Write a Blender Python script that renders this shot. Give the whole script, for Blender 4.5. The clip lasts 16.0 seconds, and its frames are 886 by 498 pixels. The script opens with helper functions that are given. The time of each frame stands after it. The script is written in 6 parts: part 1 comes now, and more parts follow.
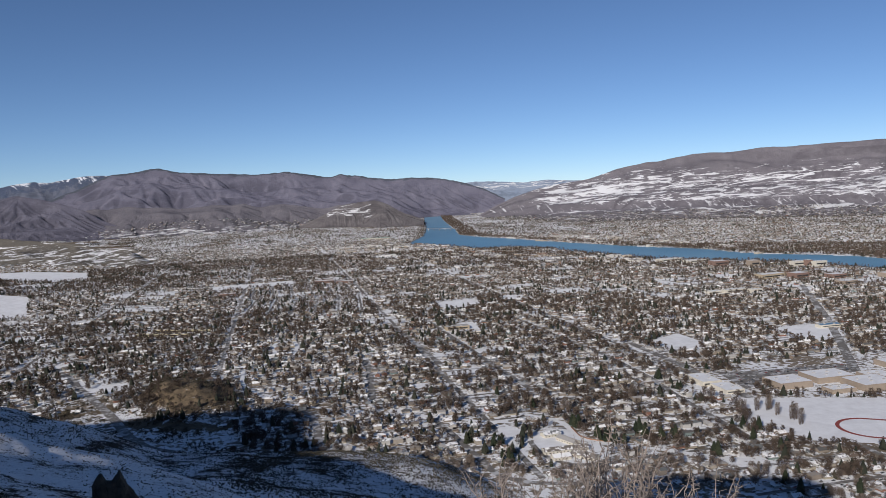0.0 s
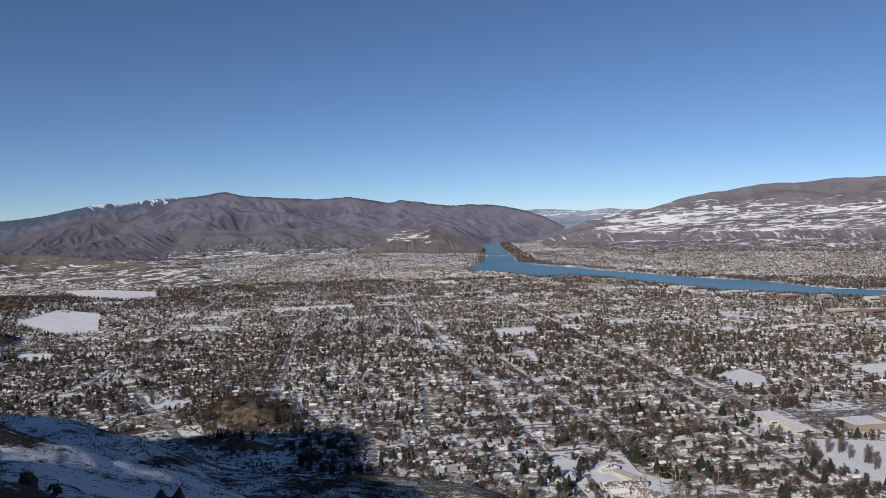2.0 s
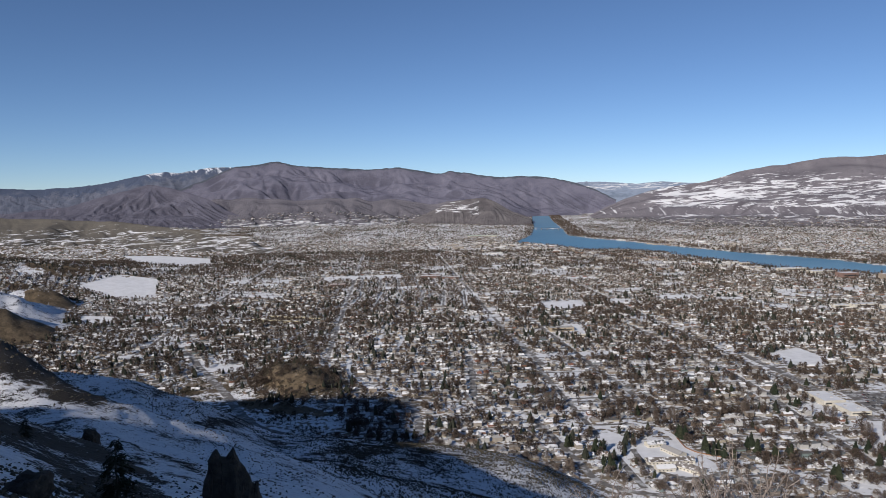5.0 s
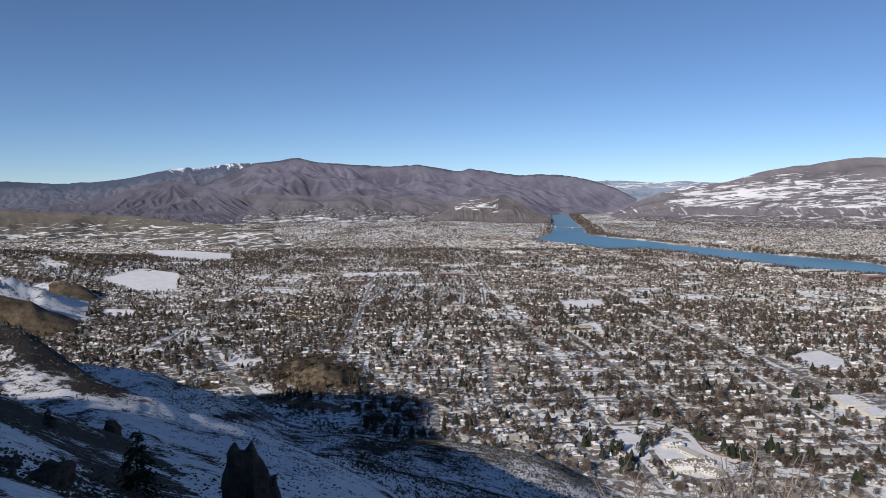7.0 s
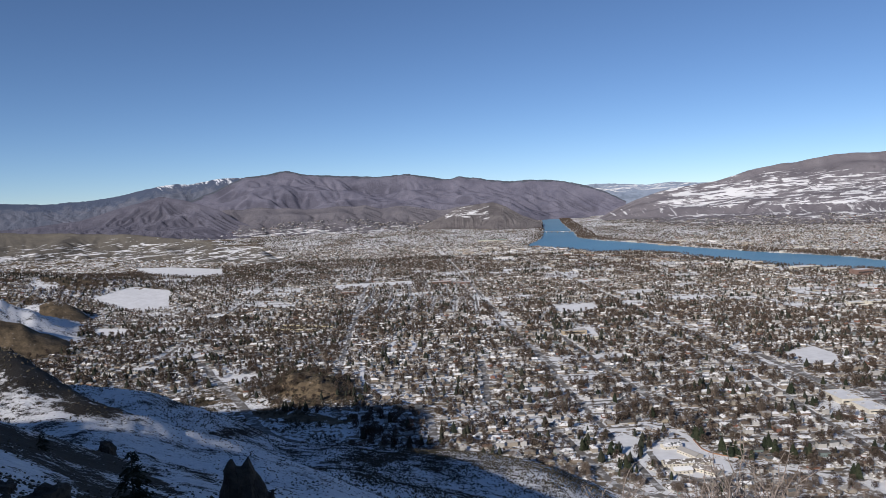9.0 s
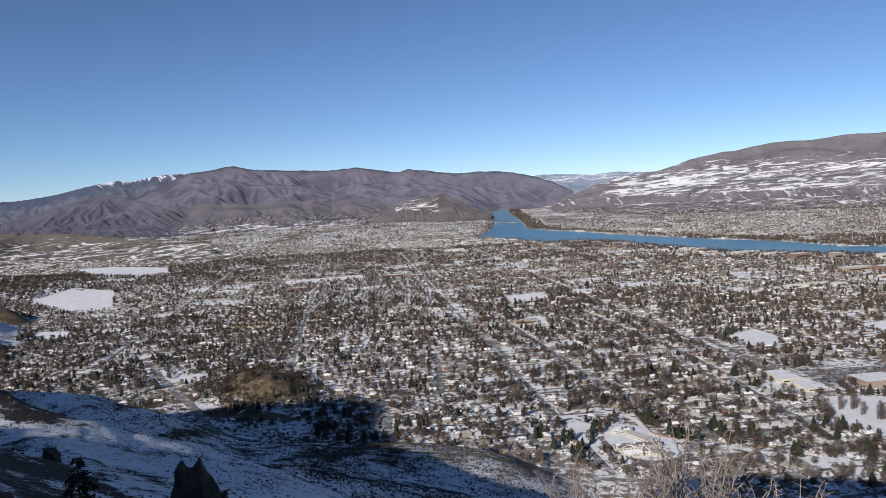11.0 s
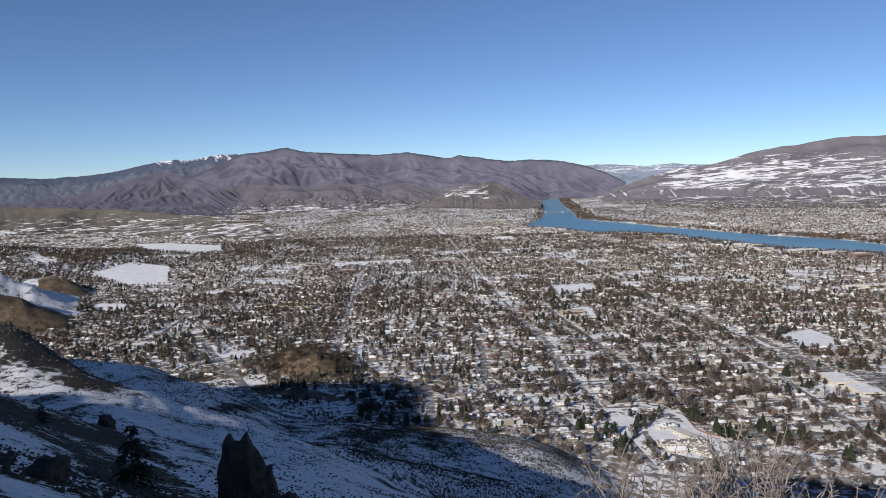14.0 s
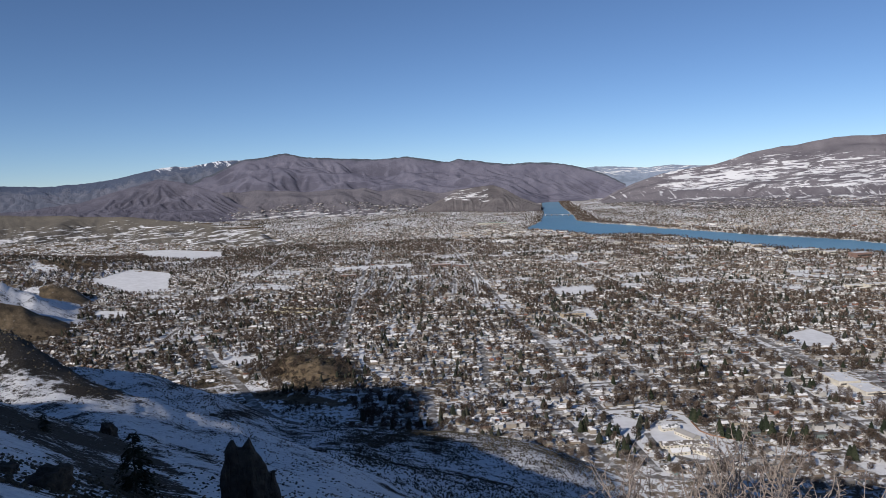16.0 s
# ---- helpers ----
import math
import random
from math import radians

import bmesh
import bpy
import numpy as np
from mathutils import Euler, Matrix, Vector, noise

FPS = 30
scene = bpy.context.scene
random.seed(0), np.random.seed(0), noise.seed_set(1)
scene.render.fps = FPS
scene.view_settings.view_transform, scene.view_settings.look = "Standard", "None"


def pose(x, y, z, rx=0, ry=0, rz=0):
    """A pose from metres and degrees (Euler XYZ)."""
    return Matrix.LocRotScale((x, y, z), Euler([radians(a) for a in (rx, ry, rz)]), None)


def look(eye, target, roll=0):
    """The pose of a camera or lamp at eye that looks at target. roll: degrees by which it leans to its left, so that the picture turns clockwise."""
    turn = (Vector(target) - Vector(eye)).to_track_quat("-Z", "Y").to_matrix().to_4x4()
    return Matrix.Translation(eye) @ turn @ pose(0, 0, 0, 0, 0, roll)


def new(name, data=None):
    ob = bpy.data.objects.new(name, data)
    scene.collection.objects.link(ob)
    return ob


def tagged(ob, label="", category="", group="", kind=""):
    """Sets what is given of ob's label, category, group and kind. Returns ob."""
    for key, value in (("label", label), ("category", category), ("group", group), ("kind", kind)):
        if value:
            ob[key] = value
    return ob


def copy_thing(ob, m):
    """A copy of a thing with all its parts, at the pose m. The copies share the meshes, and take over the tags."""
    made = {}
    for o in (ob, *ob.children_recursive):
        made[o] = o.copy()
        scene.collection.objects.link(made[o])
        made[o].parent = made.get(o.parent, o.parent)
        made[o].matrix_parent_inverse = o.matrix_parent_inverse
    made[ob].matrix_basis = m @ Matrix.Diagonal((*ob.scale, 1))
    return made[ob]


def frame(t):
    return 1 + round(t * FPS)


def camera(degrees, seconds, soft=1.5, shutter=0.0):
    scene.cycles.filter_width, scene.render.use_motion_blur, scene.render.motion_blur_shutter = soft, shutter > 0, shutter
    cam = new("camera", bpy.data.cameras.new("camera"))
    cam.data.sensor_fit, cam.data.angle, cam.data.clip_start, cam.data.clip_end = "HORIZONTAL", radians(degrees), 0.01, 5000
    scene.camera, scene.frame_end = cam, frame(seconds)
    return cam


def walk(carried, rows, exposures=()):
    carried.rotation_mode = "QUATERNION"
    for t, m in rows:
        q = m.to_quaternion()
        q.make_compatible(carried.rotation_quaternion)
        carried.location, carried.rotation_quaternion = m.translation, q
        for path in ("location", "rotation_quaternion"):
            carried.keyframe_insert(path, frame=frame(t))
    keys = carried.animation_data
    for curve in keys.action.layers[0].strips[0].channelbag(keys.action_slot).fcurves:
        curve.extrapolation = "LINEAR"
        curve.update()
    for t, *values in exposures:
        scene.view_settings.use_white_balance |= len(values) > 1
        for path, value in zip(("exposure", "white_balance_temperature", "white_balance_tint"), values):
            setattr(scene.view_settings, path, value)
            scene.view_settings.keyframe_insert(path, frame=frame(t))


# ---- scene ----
cam = camera(62.39, 16.0, soft=0.15)
# A camera held by hand on a hilltop, 350 m above the valley town; it turns and sways.
walk(cam, [
    (0.0, pose(0.000, 0.000, 350.000, 85.650, 2.200, -0.000)),
    (0.5, pose(0.000, 0.000, 350.030, 86.460, 1.489, -0.726)),
    (1.0, pose(-0.005, 0.000, 350.055, 87.419, 1.298, -0.599)),
    (1.5, pose(-0.010, 0.010, 350.060, 87.488, 1.419, 0.921)),
    (2.0, pose(-0.015, 0.010, 350.065, 87.868, 1.317, 4.640)),
    (2.5, pose(-0.020, 0.010, 350.075, 88.449, 0.791, 8.994)),
    (3.0, pose(-0.025, 0.010, 350.085, 88.161, 0.420, 9.940)),
    (3.5, pose(-0.030, 0.010, 350.090, 86.704, 0.296, 9.511)),
    (4.0, pose(-0.035, 0.010, 350.090, 85.872, 0.125, 8.609)),
    (4.2, pose(-0.040, 0.010, 350.087, 85.615, 0.473, 8.277)),
    (6.5, pose(-0.090, 0.000, 350.035, 85.890, 1.061, 8.935)),
    (7.0, pose(-0.090, 0.000, 350.035, 85.514, 0.155, 9.987)),
    (7.5, pose(-0.080, 0.000, 350.040, 85.546, 0.156, 10.210)),
    (8.0, pose(-0.055, 0.000, 350.050, 86.134, 0.996, 9.961)),
    (8.2, pose(-0.050, 0.000, 350.050, 86.738, 1.618, 9.613)),
    (10.3, pose(-0.020, 0.000, 350.025, 84.777, 1.868, 8.264)),
    (10.5, pose(-0.020, 0.000, 350.025, 84.810, 1.773, 7.332)),
    (11.0, pose(-0.020, 0.000, 350.030, 85.412, 2.912, 5.269)),
    (11.5, pose(-0.025, 0.000, 350.030, 86.794, 3.587, 4.866)),
    (12.0, pose(-0.035, 0.000, 350.020, 87.271, 3.622, 5.522)),
    (12.5, pose(-0.050, 0.000, 350.000, 85.776, 3.011, 7.670)),
    (13.0, pose(-0.062, 0.000, 350.005, 84.459, 2.054, 8.973)),
    (13.5, pose(-0.060, 0.000, 350.005, 84.299, 1.168, 9.474)),
    (14.0, pose(-0.050, 0.000, 350.005, 84.504, 1.301, 9.184)),
    (14.5, pose(-0.030, 0.000, 350.010, 84.614, 1.976, 6.746)),
    (15.0, pose(-0.030, 0.000, 350.030, 86.334, 2.904, 6.250)),
    (15.5, pose(-0.045, 0.000, 350.015, 87.227, 2.469, 7.542)),
    (16.0, pose(-0.066, 0.000, 350.000, 84.799, 1.936, 9.154)),
], exposures=[(0.0, -0.17, 5950, 11), (1.0, -0.17, 5950, 11), (2.0, -0.22, 5950, 11), (3.0, -0.26, 5950, 11), (3.5, -0.22, 5950, 11), (4.0, -0.18, 5950, 11), (5.2, -0.08, 5950, 11), (6.5, 0.00, 5950, 11), (7.5, -0.03, 5950, 11), (8.0, -0.03, 5950, 11), (9.2, 0.00, 5950, 11), (10.5, 0.05, 5950, 11), (11.0, 0.03, 5950, 11), (11.5, -0.01, 5950, 11), (12.5, -0.14, 5950, 11), (13.0, -0.07, 5950, 11), (13.5, 0.03, 5950, 11), (14.5, 0.06, 5950, 11), (15.0, 0.07, 5950, 11), (15.5, -0.02, 5950, 11), (16.0, -0.10, 5950, 11)])

# ---- sky and sun ----
SUN_LEFT, SUN_UP = 151.0, 24.5   # degrees left of the first view, degrees up
world = bpy.data.worlds.new("sky")
scene.world = world
world.use_nodes = True
wn = world.node_tree.nodes
sky = wn.new("ShaderNodeTexSky")
sky.sky_type, sky.sun_disc = "NISHITA", False
sky.sun_elevation, sky.sun_rotation = radians(SUN_UP), radians(360 - SUN_LEFT)
sky.altitude, sky.air_density, sky.dust_density, sky.ozone_density = 1200, 0.65, 0.0, 3.0
wn["Background"].inputs["Strength"].default_value = 0.09
world.node_tree.links.new(sky.outputs["Color"], wn["Background"].inputs["Color"])
sun = new("sun", bpy.data.lights.new("sun", "SUN"))
sun.data.energy, sun.data.angle, sun.data.color = 5.0, radians(0.53), (1.0, 0.89, 0.76)
sd = Vector((-math.sin(radians(SUN_LEFT)), math.cos(radians(SUN_LEFT)), math.tan(radians(SUN_UP))))
sun.matrix_world = look(sd * 100, (0, 0, 0))
SUN_WAY = sd.normalized()   # towards the sun

# ---- plan of the land ----
EYE = np.array([0.0, 0.0, 350.0])
NEAR, PULL = 1500.0, 1480.0


def squeeze(p):
    """Beyond 1.5 km the land draws together towards the eye, so that the far ranges stand within five kilometres."""
    d = np.asarray(p, float) - EYE
    r = np.linalg.norm(d, axis=-1, keepdims=True)
    far = np.maximum(r - NEAR, 0)
    k = np.where(r > NEAR, (NEAR + PULL * np.log1p(far / PULL)) / np.maximum(r, 1), 1.0)
    return EYE + d * k


def polar(left, r):
    a = np.radians(left)
    return -np.sin(a) * r, np.cos(a) * r


def waves(x, y, seed=0, octaves=4, gain=0.5):
    """Smooth value noise in the plane, about -1 to 1."""
    out, amp, tot = 0.0, 1.0, 0.0
    x, y = np.asarray(x, float), np.asarray(y, float)
    for o in range(octaves):
        xi, yi = np.floor(x).astype(np.int64), np.floor(y).astype(np.int64)
        fx, fy = x - xi, y - yi
        fx, fy = fx * fx * (3 - 2 * fx), fy * fy * (3 - 2 * fy)

        def lattice(i, j):
            h = (i * 374761393 + j * 668265263 + (seed + o) * 1442695041) & 0x7FFFFFFF
            h = ((h ^ (h >> 13)) * 1274126177) & 0x7FFFFFFF
            return ((h ^ (h >> 16)) & 0xFFFF) / 32767.5 - 1

        a = lattice(xi, yi) * (1 - fx) + lattice(xi + 1, yi) * fx
        b = lattice(xi, yi + 1) * (1 - fx) + lattice(xi + 1, yi + 1) * fx
        out = out + amp * (a * (1 - fy) + b * fy)
        tot += amp
        amp *= gain
        x, y = x * 2.03 + 17.1, y * 2.03 + 5.7
    return out / tot


def ramp(v, a, b):
    t = np.clip((np.asarray(v, float) - a) / (b - a), 0, 1)
    return t * t * (3 - 2 * t)


# Slopes of the viewpoint's hill, as degrees below the eye by degrees left: the near shoulder, the rocky spur, the lower bench.
SHOULDER = ([-75, -8, 2, 8, 14, 20, 26, 32, 37, 42, 60], [-27, -28, -27, -25.5, -23.6, -21.7, -19.8, -18.0, -15.9, -13.2, -7])
SPUR = ([-75, 2, 8, 14, 20, 24.3, 28.4, 32, 36.7, 39, 41, 44, 48, 60], [-30, -29, -26.5, -23, -20.3, -18.3, -16.6, -14.85, -12.35, -10.4, -8.7, -9.3, -12.5, -14])
BENCH = ([-75, -8, 0.4, 2.2, 7.5, 13.4, 22.2, 26.3, 31.9, 36.6, 42, 60], [-25, -23.2, -20.9, -20.15, -19.4, -18.9, -17.9, -15.7, -13.1, -12.0, -11.5, -9])


def eased(left, table, spread=1.2):
    """A table read with its corners rounded off."""
    return sum(np.interp(left + k * spread, *table) for k in (-1, -0.5, 0, 0.5, 1)) / 5


CREST_R = ([20, 30, 35.5, 38.5, 42, 46], [388, 388, 405, 480, 595, 640])   # how far off the spur's crest runs


def hill_angle(left, r):
    n, s, b = eased(left, SHOULDER), eased(left, SPUR), eased(left, BENCH)
    spur_part = ramp(left, 18, 26)
    ks = eased(left, CREST_R, 2.5)
    one = np.ones_like(n)
    knots = [one * 3, one * 12, one * 40, one * 75, one * 150, 150 + (ks - 150) * 0.35, ks, ks * 1.25, np.maximum(680, ks * 1.45), np.maximum(900, ks * 1.75), np.maximum(1060, ks * 2.0), np.maximum(1400, ks * 2.4)]
    angles = [one * -29.0, np.minimum(n - 9, -26), n - 5.5, n - 3.6, n, np.minimum(n, s) - 1.0 - 2.0 * spur_part, s,
              s - 0.3 - 2.2 * spur_part * ramp(left, 24, 34) - 2.5 * ramp(left, 34, 40), s * 0.35 + b * 0.65 - 0.8 - 2.2 * ramp(left, 18, 27) - 1.6 * ramp(left, 29, 34), b, b - 1.2, b - 6.0]
    lr, lk = np.log(r), np.log(knots)
    out = np.array(angles[0], float)
    for i in range(len(knots) - 1):
        q = np.clip((lr - lk[i]) / (lk[i + 1] - lk[i]), 0, 1)
        t = q * q * (3 - 2 * q) * 0.6 + q * 0.4
        out = np.where(lr >= lk[i], angles[i] * (1 - t) + angles[i + 1] * t, out)
    return out


RIVER_W = [(-404, 13279), (-344, 12579), (-257, 9833), (-185, 7655), (-165, 6115), (-246, 5258), (48, 4926), (221, 4580), (403, 4631), (697, 4246), (773, 3964), (907, 3756), (995, 3551), (1090, 3419), (1307, 3298), (1488, 3140), (1631, 2958), (1702, 2817), (2600, 2200), (3400, 1500)]
RIVER_E = [(-110, 12915), (-70, 12215), (-13, 9578), (59, 7844), (105, 6955), (119, 6091), (276, 5673), (472, 5407), (636, 5050), (787, 4787), (1048, 4334), (1286, 4031), (1393, 3895), (1457, 3675), (1537, 3533), (1732, 3379), (1823, 3306), (1878, 3110), (2800, 2500), (3700, 1900)]


def along(points, n):
    p = np.array(points, float)
    d = np.concatenate([[0], np.cumsum(np.linalg.norm(np.diff(p, axis=0), axis=1))])
    t = np.linspace(0, d[-1], n)
    return np.stack([np.interp(t, d, p[:, 0]), np.interp(t, d, p[:, 1])], -1)


def inside(x, y, poly):
    x, y = np.asarray(x, float), np.asarray(y, float)
    res = np.zeros(x.shape, bool)
    n = len(poly)
    for i in range(n):
        x1, y1 = poly[i]
        x2, y2 = poly[(i + 1) % n]
        if y1 == y2:
            continue
        res ^= ((y1 > y) != (y2 > y)) & (x < (x2 - x1) * (y - y1) / (y2 - y1) + x1)
    return res


RIVER_POLY = RIVER_W + RIVER_E[::-1]
GULLY = [(-736, 1279), (-699, 1297), (-634, 1307), (-563, 1226), (-467, 1147), (-403, 1134), (-360, 1150), (-290, 1008), (-342, 960), (-417, 977), (-541, 1082)]   # the shaded brushy gully below the bench


def bump(x, y, cx, cy, rx, ry, turn, high):
    c, s = math.cos(radians(turn)), math.sin(radians(turn))
    dx, dy = x - cx, y - cy
    q = ((dx * c + dy * s) / rx) ** 2 + ((-dx * s + dy * c) / ry) ** 2
    return high * np.exp(-q)


def knoll_at(x, y):
    """A rough bluff at the foot of the hill, cut by small gullies."""
    return bump(x, y, -470, 1285, 62, 105, 35, 36) * (1.08 + 0.4 * waves(x / 40, y / 40, 15, 3, 0.45) - 0.5 * np.abs(waves(x / 26, y / 44, 29, 3)))


def spur_a(x, y):
    return bump(x, y, -2480, 2620, 650, 480, 45, 108)


SPUR_NOSES = [(2120, 100, 150, [(36.4, 0), (37.05, 20), (39.4, 72), (41.4, 96), (44, 112), (50, 120)]),
              (2420, 250, 150, [(35.2, 0), (35.6, 4), (37.7, 48), (39.4, 87), (41.3, 114), (44, 130), (50, 140)]),
              (2680, 120, 120, [(35.0, 0), (35.4, 5), (36.25, 39), (37.0, 60), (37.65, 71), (39.5, 64), (42, 80), (50, 90)])]


def spur_b(x, y):
    """Three noses of one spur, one behind another, that fall towards the town."""
    x, y = np.asarray(x, float), np.asarray(y, float)
    r, left = np.hypot(x, y), np.degrees(np.arctan2(-x, y))
    out = np.zeros(np.broadcast(x, y).shape)
    for r0, front, back, crest in SPUR_NOSES:
        h = np.interp(left + 0.25 * waves(r / 90, left * 0.8, 25, 2), *zip(*crest), left=0, right=crest[-1][1])
        out = np.maximum(out, h * np.exp(-((r - r0) / np.where(r < r0, front, back)) ** 2))
    return out


def spur_at(x, y):
    """Two low spurs that reach into the town."""
    return np.maximum(spur_a(x, y) * (1 + 0.12 * waves(x / 110, y / 110, 23, 3)), spur_b(x, y) * (1.04 + 0.16 * waves(x / 80, y / 80, 23, 4) - 0.34 * np.abs(waves(x / 70 + 3, y / 110, 27, 3))))


def land(x, y):
    """Height of the ground."""
    x, y = np.asarray(x, float), np.asarray(y, float)
    r = np.maximum(np.hypot(x, y), 0.5)
    left = np.degrees(np.arctan2(-x, y))
    z = 350 + r * np.tan(np.radians(hill_angle(np.clip(left, -75, 60), r)))
    z = np.where(r < 3, 350 - 1.66, z)
    z = z + bump(x, y, -25, 790, 80, 60, 30, 14)
    z = z + waves(x / 60, y / 60, 3) * np.minimum(6, r * 0.014) * ramp(z, 0, 60) + waves(x / 14, y / 14, 5, 4) * np.minimum(1.6, r * 0.006) * ramp(z, 0, 40)
    flat = waves(x / 300, y / 300, 9, 2) * 1.5 * ramp(r, 1000, 1500)
    flat = flat + knoll_at(x, y)
    flat = flat + spur_at(x, y)
    k = ramp(z - flat, -6, 6)
    z = flat * (1 - k) + np.maximum(z, flat) * k
    return z


# ---- mesh tools ----
def mesh_of(name, verts, faces, mats=(), slots=None, smooth=False, uv=None):
    """A mesh from arrays; faces: list of (n, 3) or (n, 4) arrays."""
    me = bpy.data.meshes.new(name)
    verts = np.asarray(verts, np.float32)
    faces = [np.asarray(f, np.int32) for f in faces if len(f)]
    me.vertices.add(len(verts))
    me.vertices.foreach_set("co", verts.ravel())
    loops = np.concatenate([f.ravel() for f in faces])
    counts = np.concatenate([np.full(len(f), f.shape[1], np.int32) for f in faces])
    me.loops.add(len(loops))
    me.loops.foreach_set("vertex_index", loops)
    me.polygons.add(len(counts))
    me.polygons.foreach_set("loop_start", np.concatenate([[0], np.cumsum(counts)[:-1]]).astype(np.int32))
    for m in mats:
        me.materials.append(m)
    if slots is not None:
        me.polygons.foreach_set("material_index", np.asarray(slots, np.int32))
    me.polygons.foreach_set("use_smooth", np.full(len(counts), smooth, bool))
    me.update(calc_edges=True)
    if uv is not None:
        layer = me.uv_layers.new(name="map")
        layer.data.foreach_set("uv", np.asarray(uv, np.float32)[loops].ravel())
    me.validate()
    return me


def grid_faces(rows, cols, wrap=False):
    i = np.arange(rows - 1)[:, None] * cols
    j = np.arange(cols if wrap else cols - 1)[None, :]
    k = (j + 1) % cols
    return np.stack([i + j, i + k, i + cols + k, i + cols + j], -1).reshape(-1, 4)


def scatter(template, x, y, z, yaw, sx, sy, sz):
    """Many copies of a template (verts, tris, slots) as arrays, in true places."""
    tv, tf, ts = template
    n, m = len(x), len(tv)
    c, s = np.cos(yaw)[:, None], np.sin(yaw)[:, None]
    vx, vy = tv[None, :, 0] * sx[:, None], tv[None, :, 1] * sy[:, None]
    out = np.stack([vx * c - vy * s + x[:, None], vx * s + vy * c + y[:, None], tv[None, :, 2] * sz[:, None] + z[:, None]], -1).reshape(-1, 3)
    f = (tf[None] + (np.arange(n) * m)[:, None, None]).reshape(-1, 3)
    return out, f, np.tile(ts, n)


def join(parts):
    vs, fs, ss, base = [], [], [], 0
    for v, f, s in parts:
        vs.append(v), fs.append(f + base), ss.append(s)
        base += len(v)
    return np.concatenate(vs), np.concatenate(fs), np.concatenate(ss)


def part(name, me, parent, label=""):
    ob = new(name, me)
    ob.parent = parent
    return tagged(ob, label)


# ---- materials ----
def material(name, rough=0.9):
    m = bpy.data.materials.new(name)
    m.use_nodes = True
    b = m.node_tree.nodes["Principled BSDF"]
    b.inputs["Roughness"].default_value = rough
    b.inputs["Specular IOR Level"].default_value = 0.25
    return m, m.node_tree.nodes, m.node_tree.links, b


def add_noise(n, l, scale, detail=4, vector=None, rough=0.55, distortion=0.0):
    t = n.new("ShaderNodeTexNoise")
    t.inputs["Scale"].default_value, t.inputs["Detail"].default_value = scale, detail
    t.inputs["Roughness"].default_value, t.inputs["Distortion"].default_value = rough, distortion
    if vector is not None:
        l.new(vector, t.inputs["Vector"])
    return t.outputs["Fac"]


def add_ramp(n, l, fac, stops, constant=False):
    r = n.new("ShaderNodeValToRGB")
    if constant:
        r.color_ramp.interpolation = "CONSTANT"
    e = r.color_ramp.elements
    while len(e) < len(stops):
        e.new(0.5)
    for k, (p, c) in zip(e, stops):
        k.position, k.color = p, (*c, 1) if len(c) == 3 else c
    l.new(fac, r.inputs["Fac"])
    return r.outputs["Color"]


def add_mix(n, l, fac, a, b):
    m = n.new("ShaderNodeMix")
    m.data_type = "RGBA"
    for value, socket in ((fac, m.inputs[0]), (a, m.inputs[6]), (b, m.inputs[7])):
        if isinstance(value, (int, float)):
            socket.default_value = value
        elif isinstance(value, tuple):
            socket.default_value = (*value, 1)
        else:
            l.new(value, socket)
    return m.outputs[2]


def add_math(n, l, op, a, b=0.0):
    m = n.new("ShaderNodeMath")
    m.operation = op
    for value, socket in ((a, m.inputs[0]), (b, m.inputs[1])):
        if isinstance(value, (int, float)):
            socket.default_value = value
        else:
            l.new(value, socket)
    return m.outputs[0]


def coords(n, l, scale=(1, 1, 1), kind="Object", turn=0):
    t = n.new("ShaderNodeTexCoord")
    mp = n.new("ShaderNodeMapping")
    mp.inputs["Scale"].default_value = scale
    mp.inputs["Rotation"].default_value = (0, 0, radians(turn))
    l.new(t.outputs[kind], mp.inputs["Vector"])
    return mp.outputs["Vector"]


def slanted(n, l, scale, turn):
    """The map's plane, turned first and stretched after."""
    mp = n.new("ShaderNodeMapping")
    mp.inputs["Scale"].default_value = scale
    l.new(coords(n, l, (1, 1, 1), "UV", turn), mp.inputs["Vector"])
    return mp.outputs["Vector"]


def add_bump(n, l, b, height, strength=0.4, distance=0.5):
    k = n.new("ShaderNodeBump")
    k.inputs["Strength"].default_value, k.inputs["Distance"].default_value = strength, distance
    l.new(height, k.inputs["Height"])
    l.new(k.outputs["Normal"], b.inputs["Normal"])


SNOW = (0.80, 0.80, 0.80)


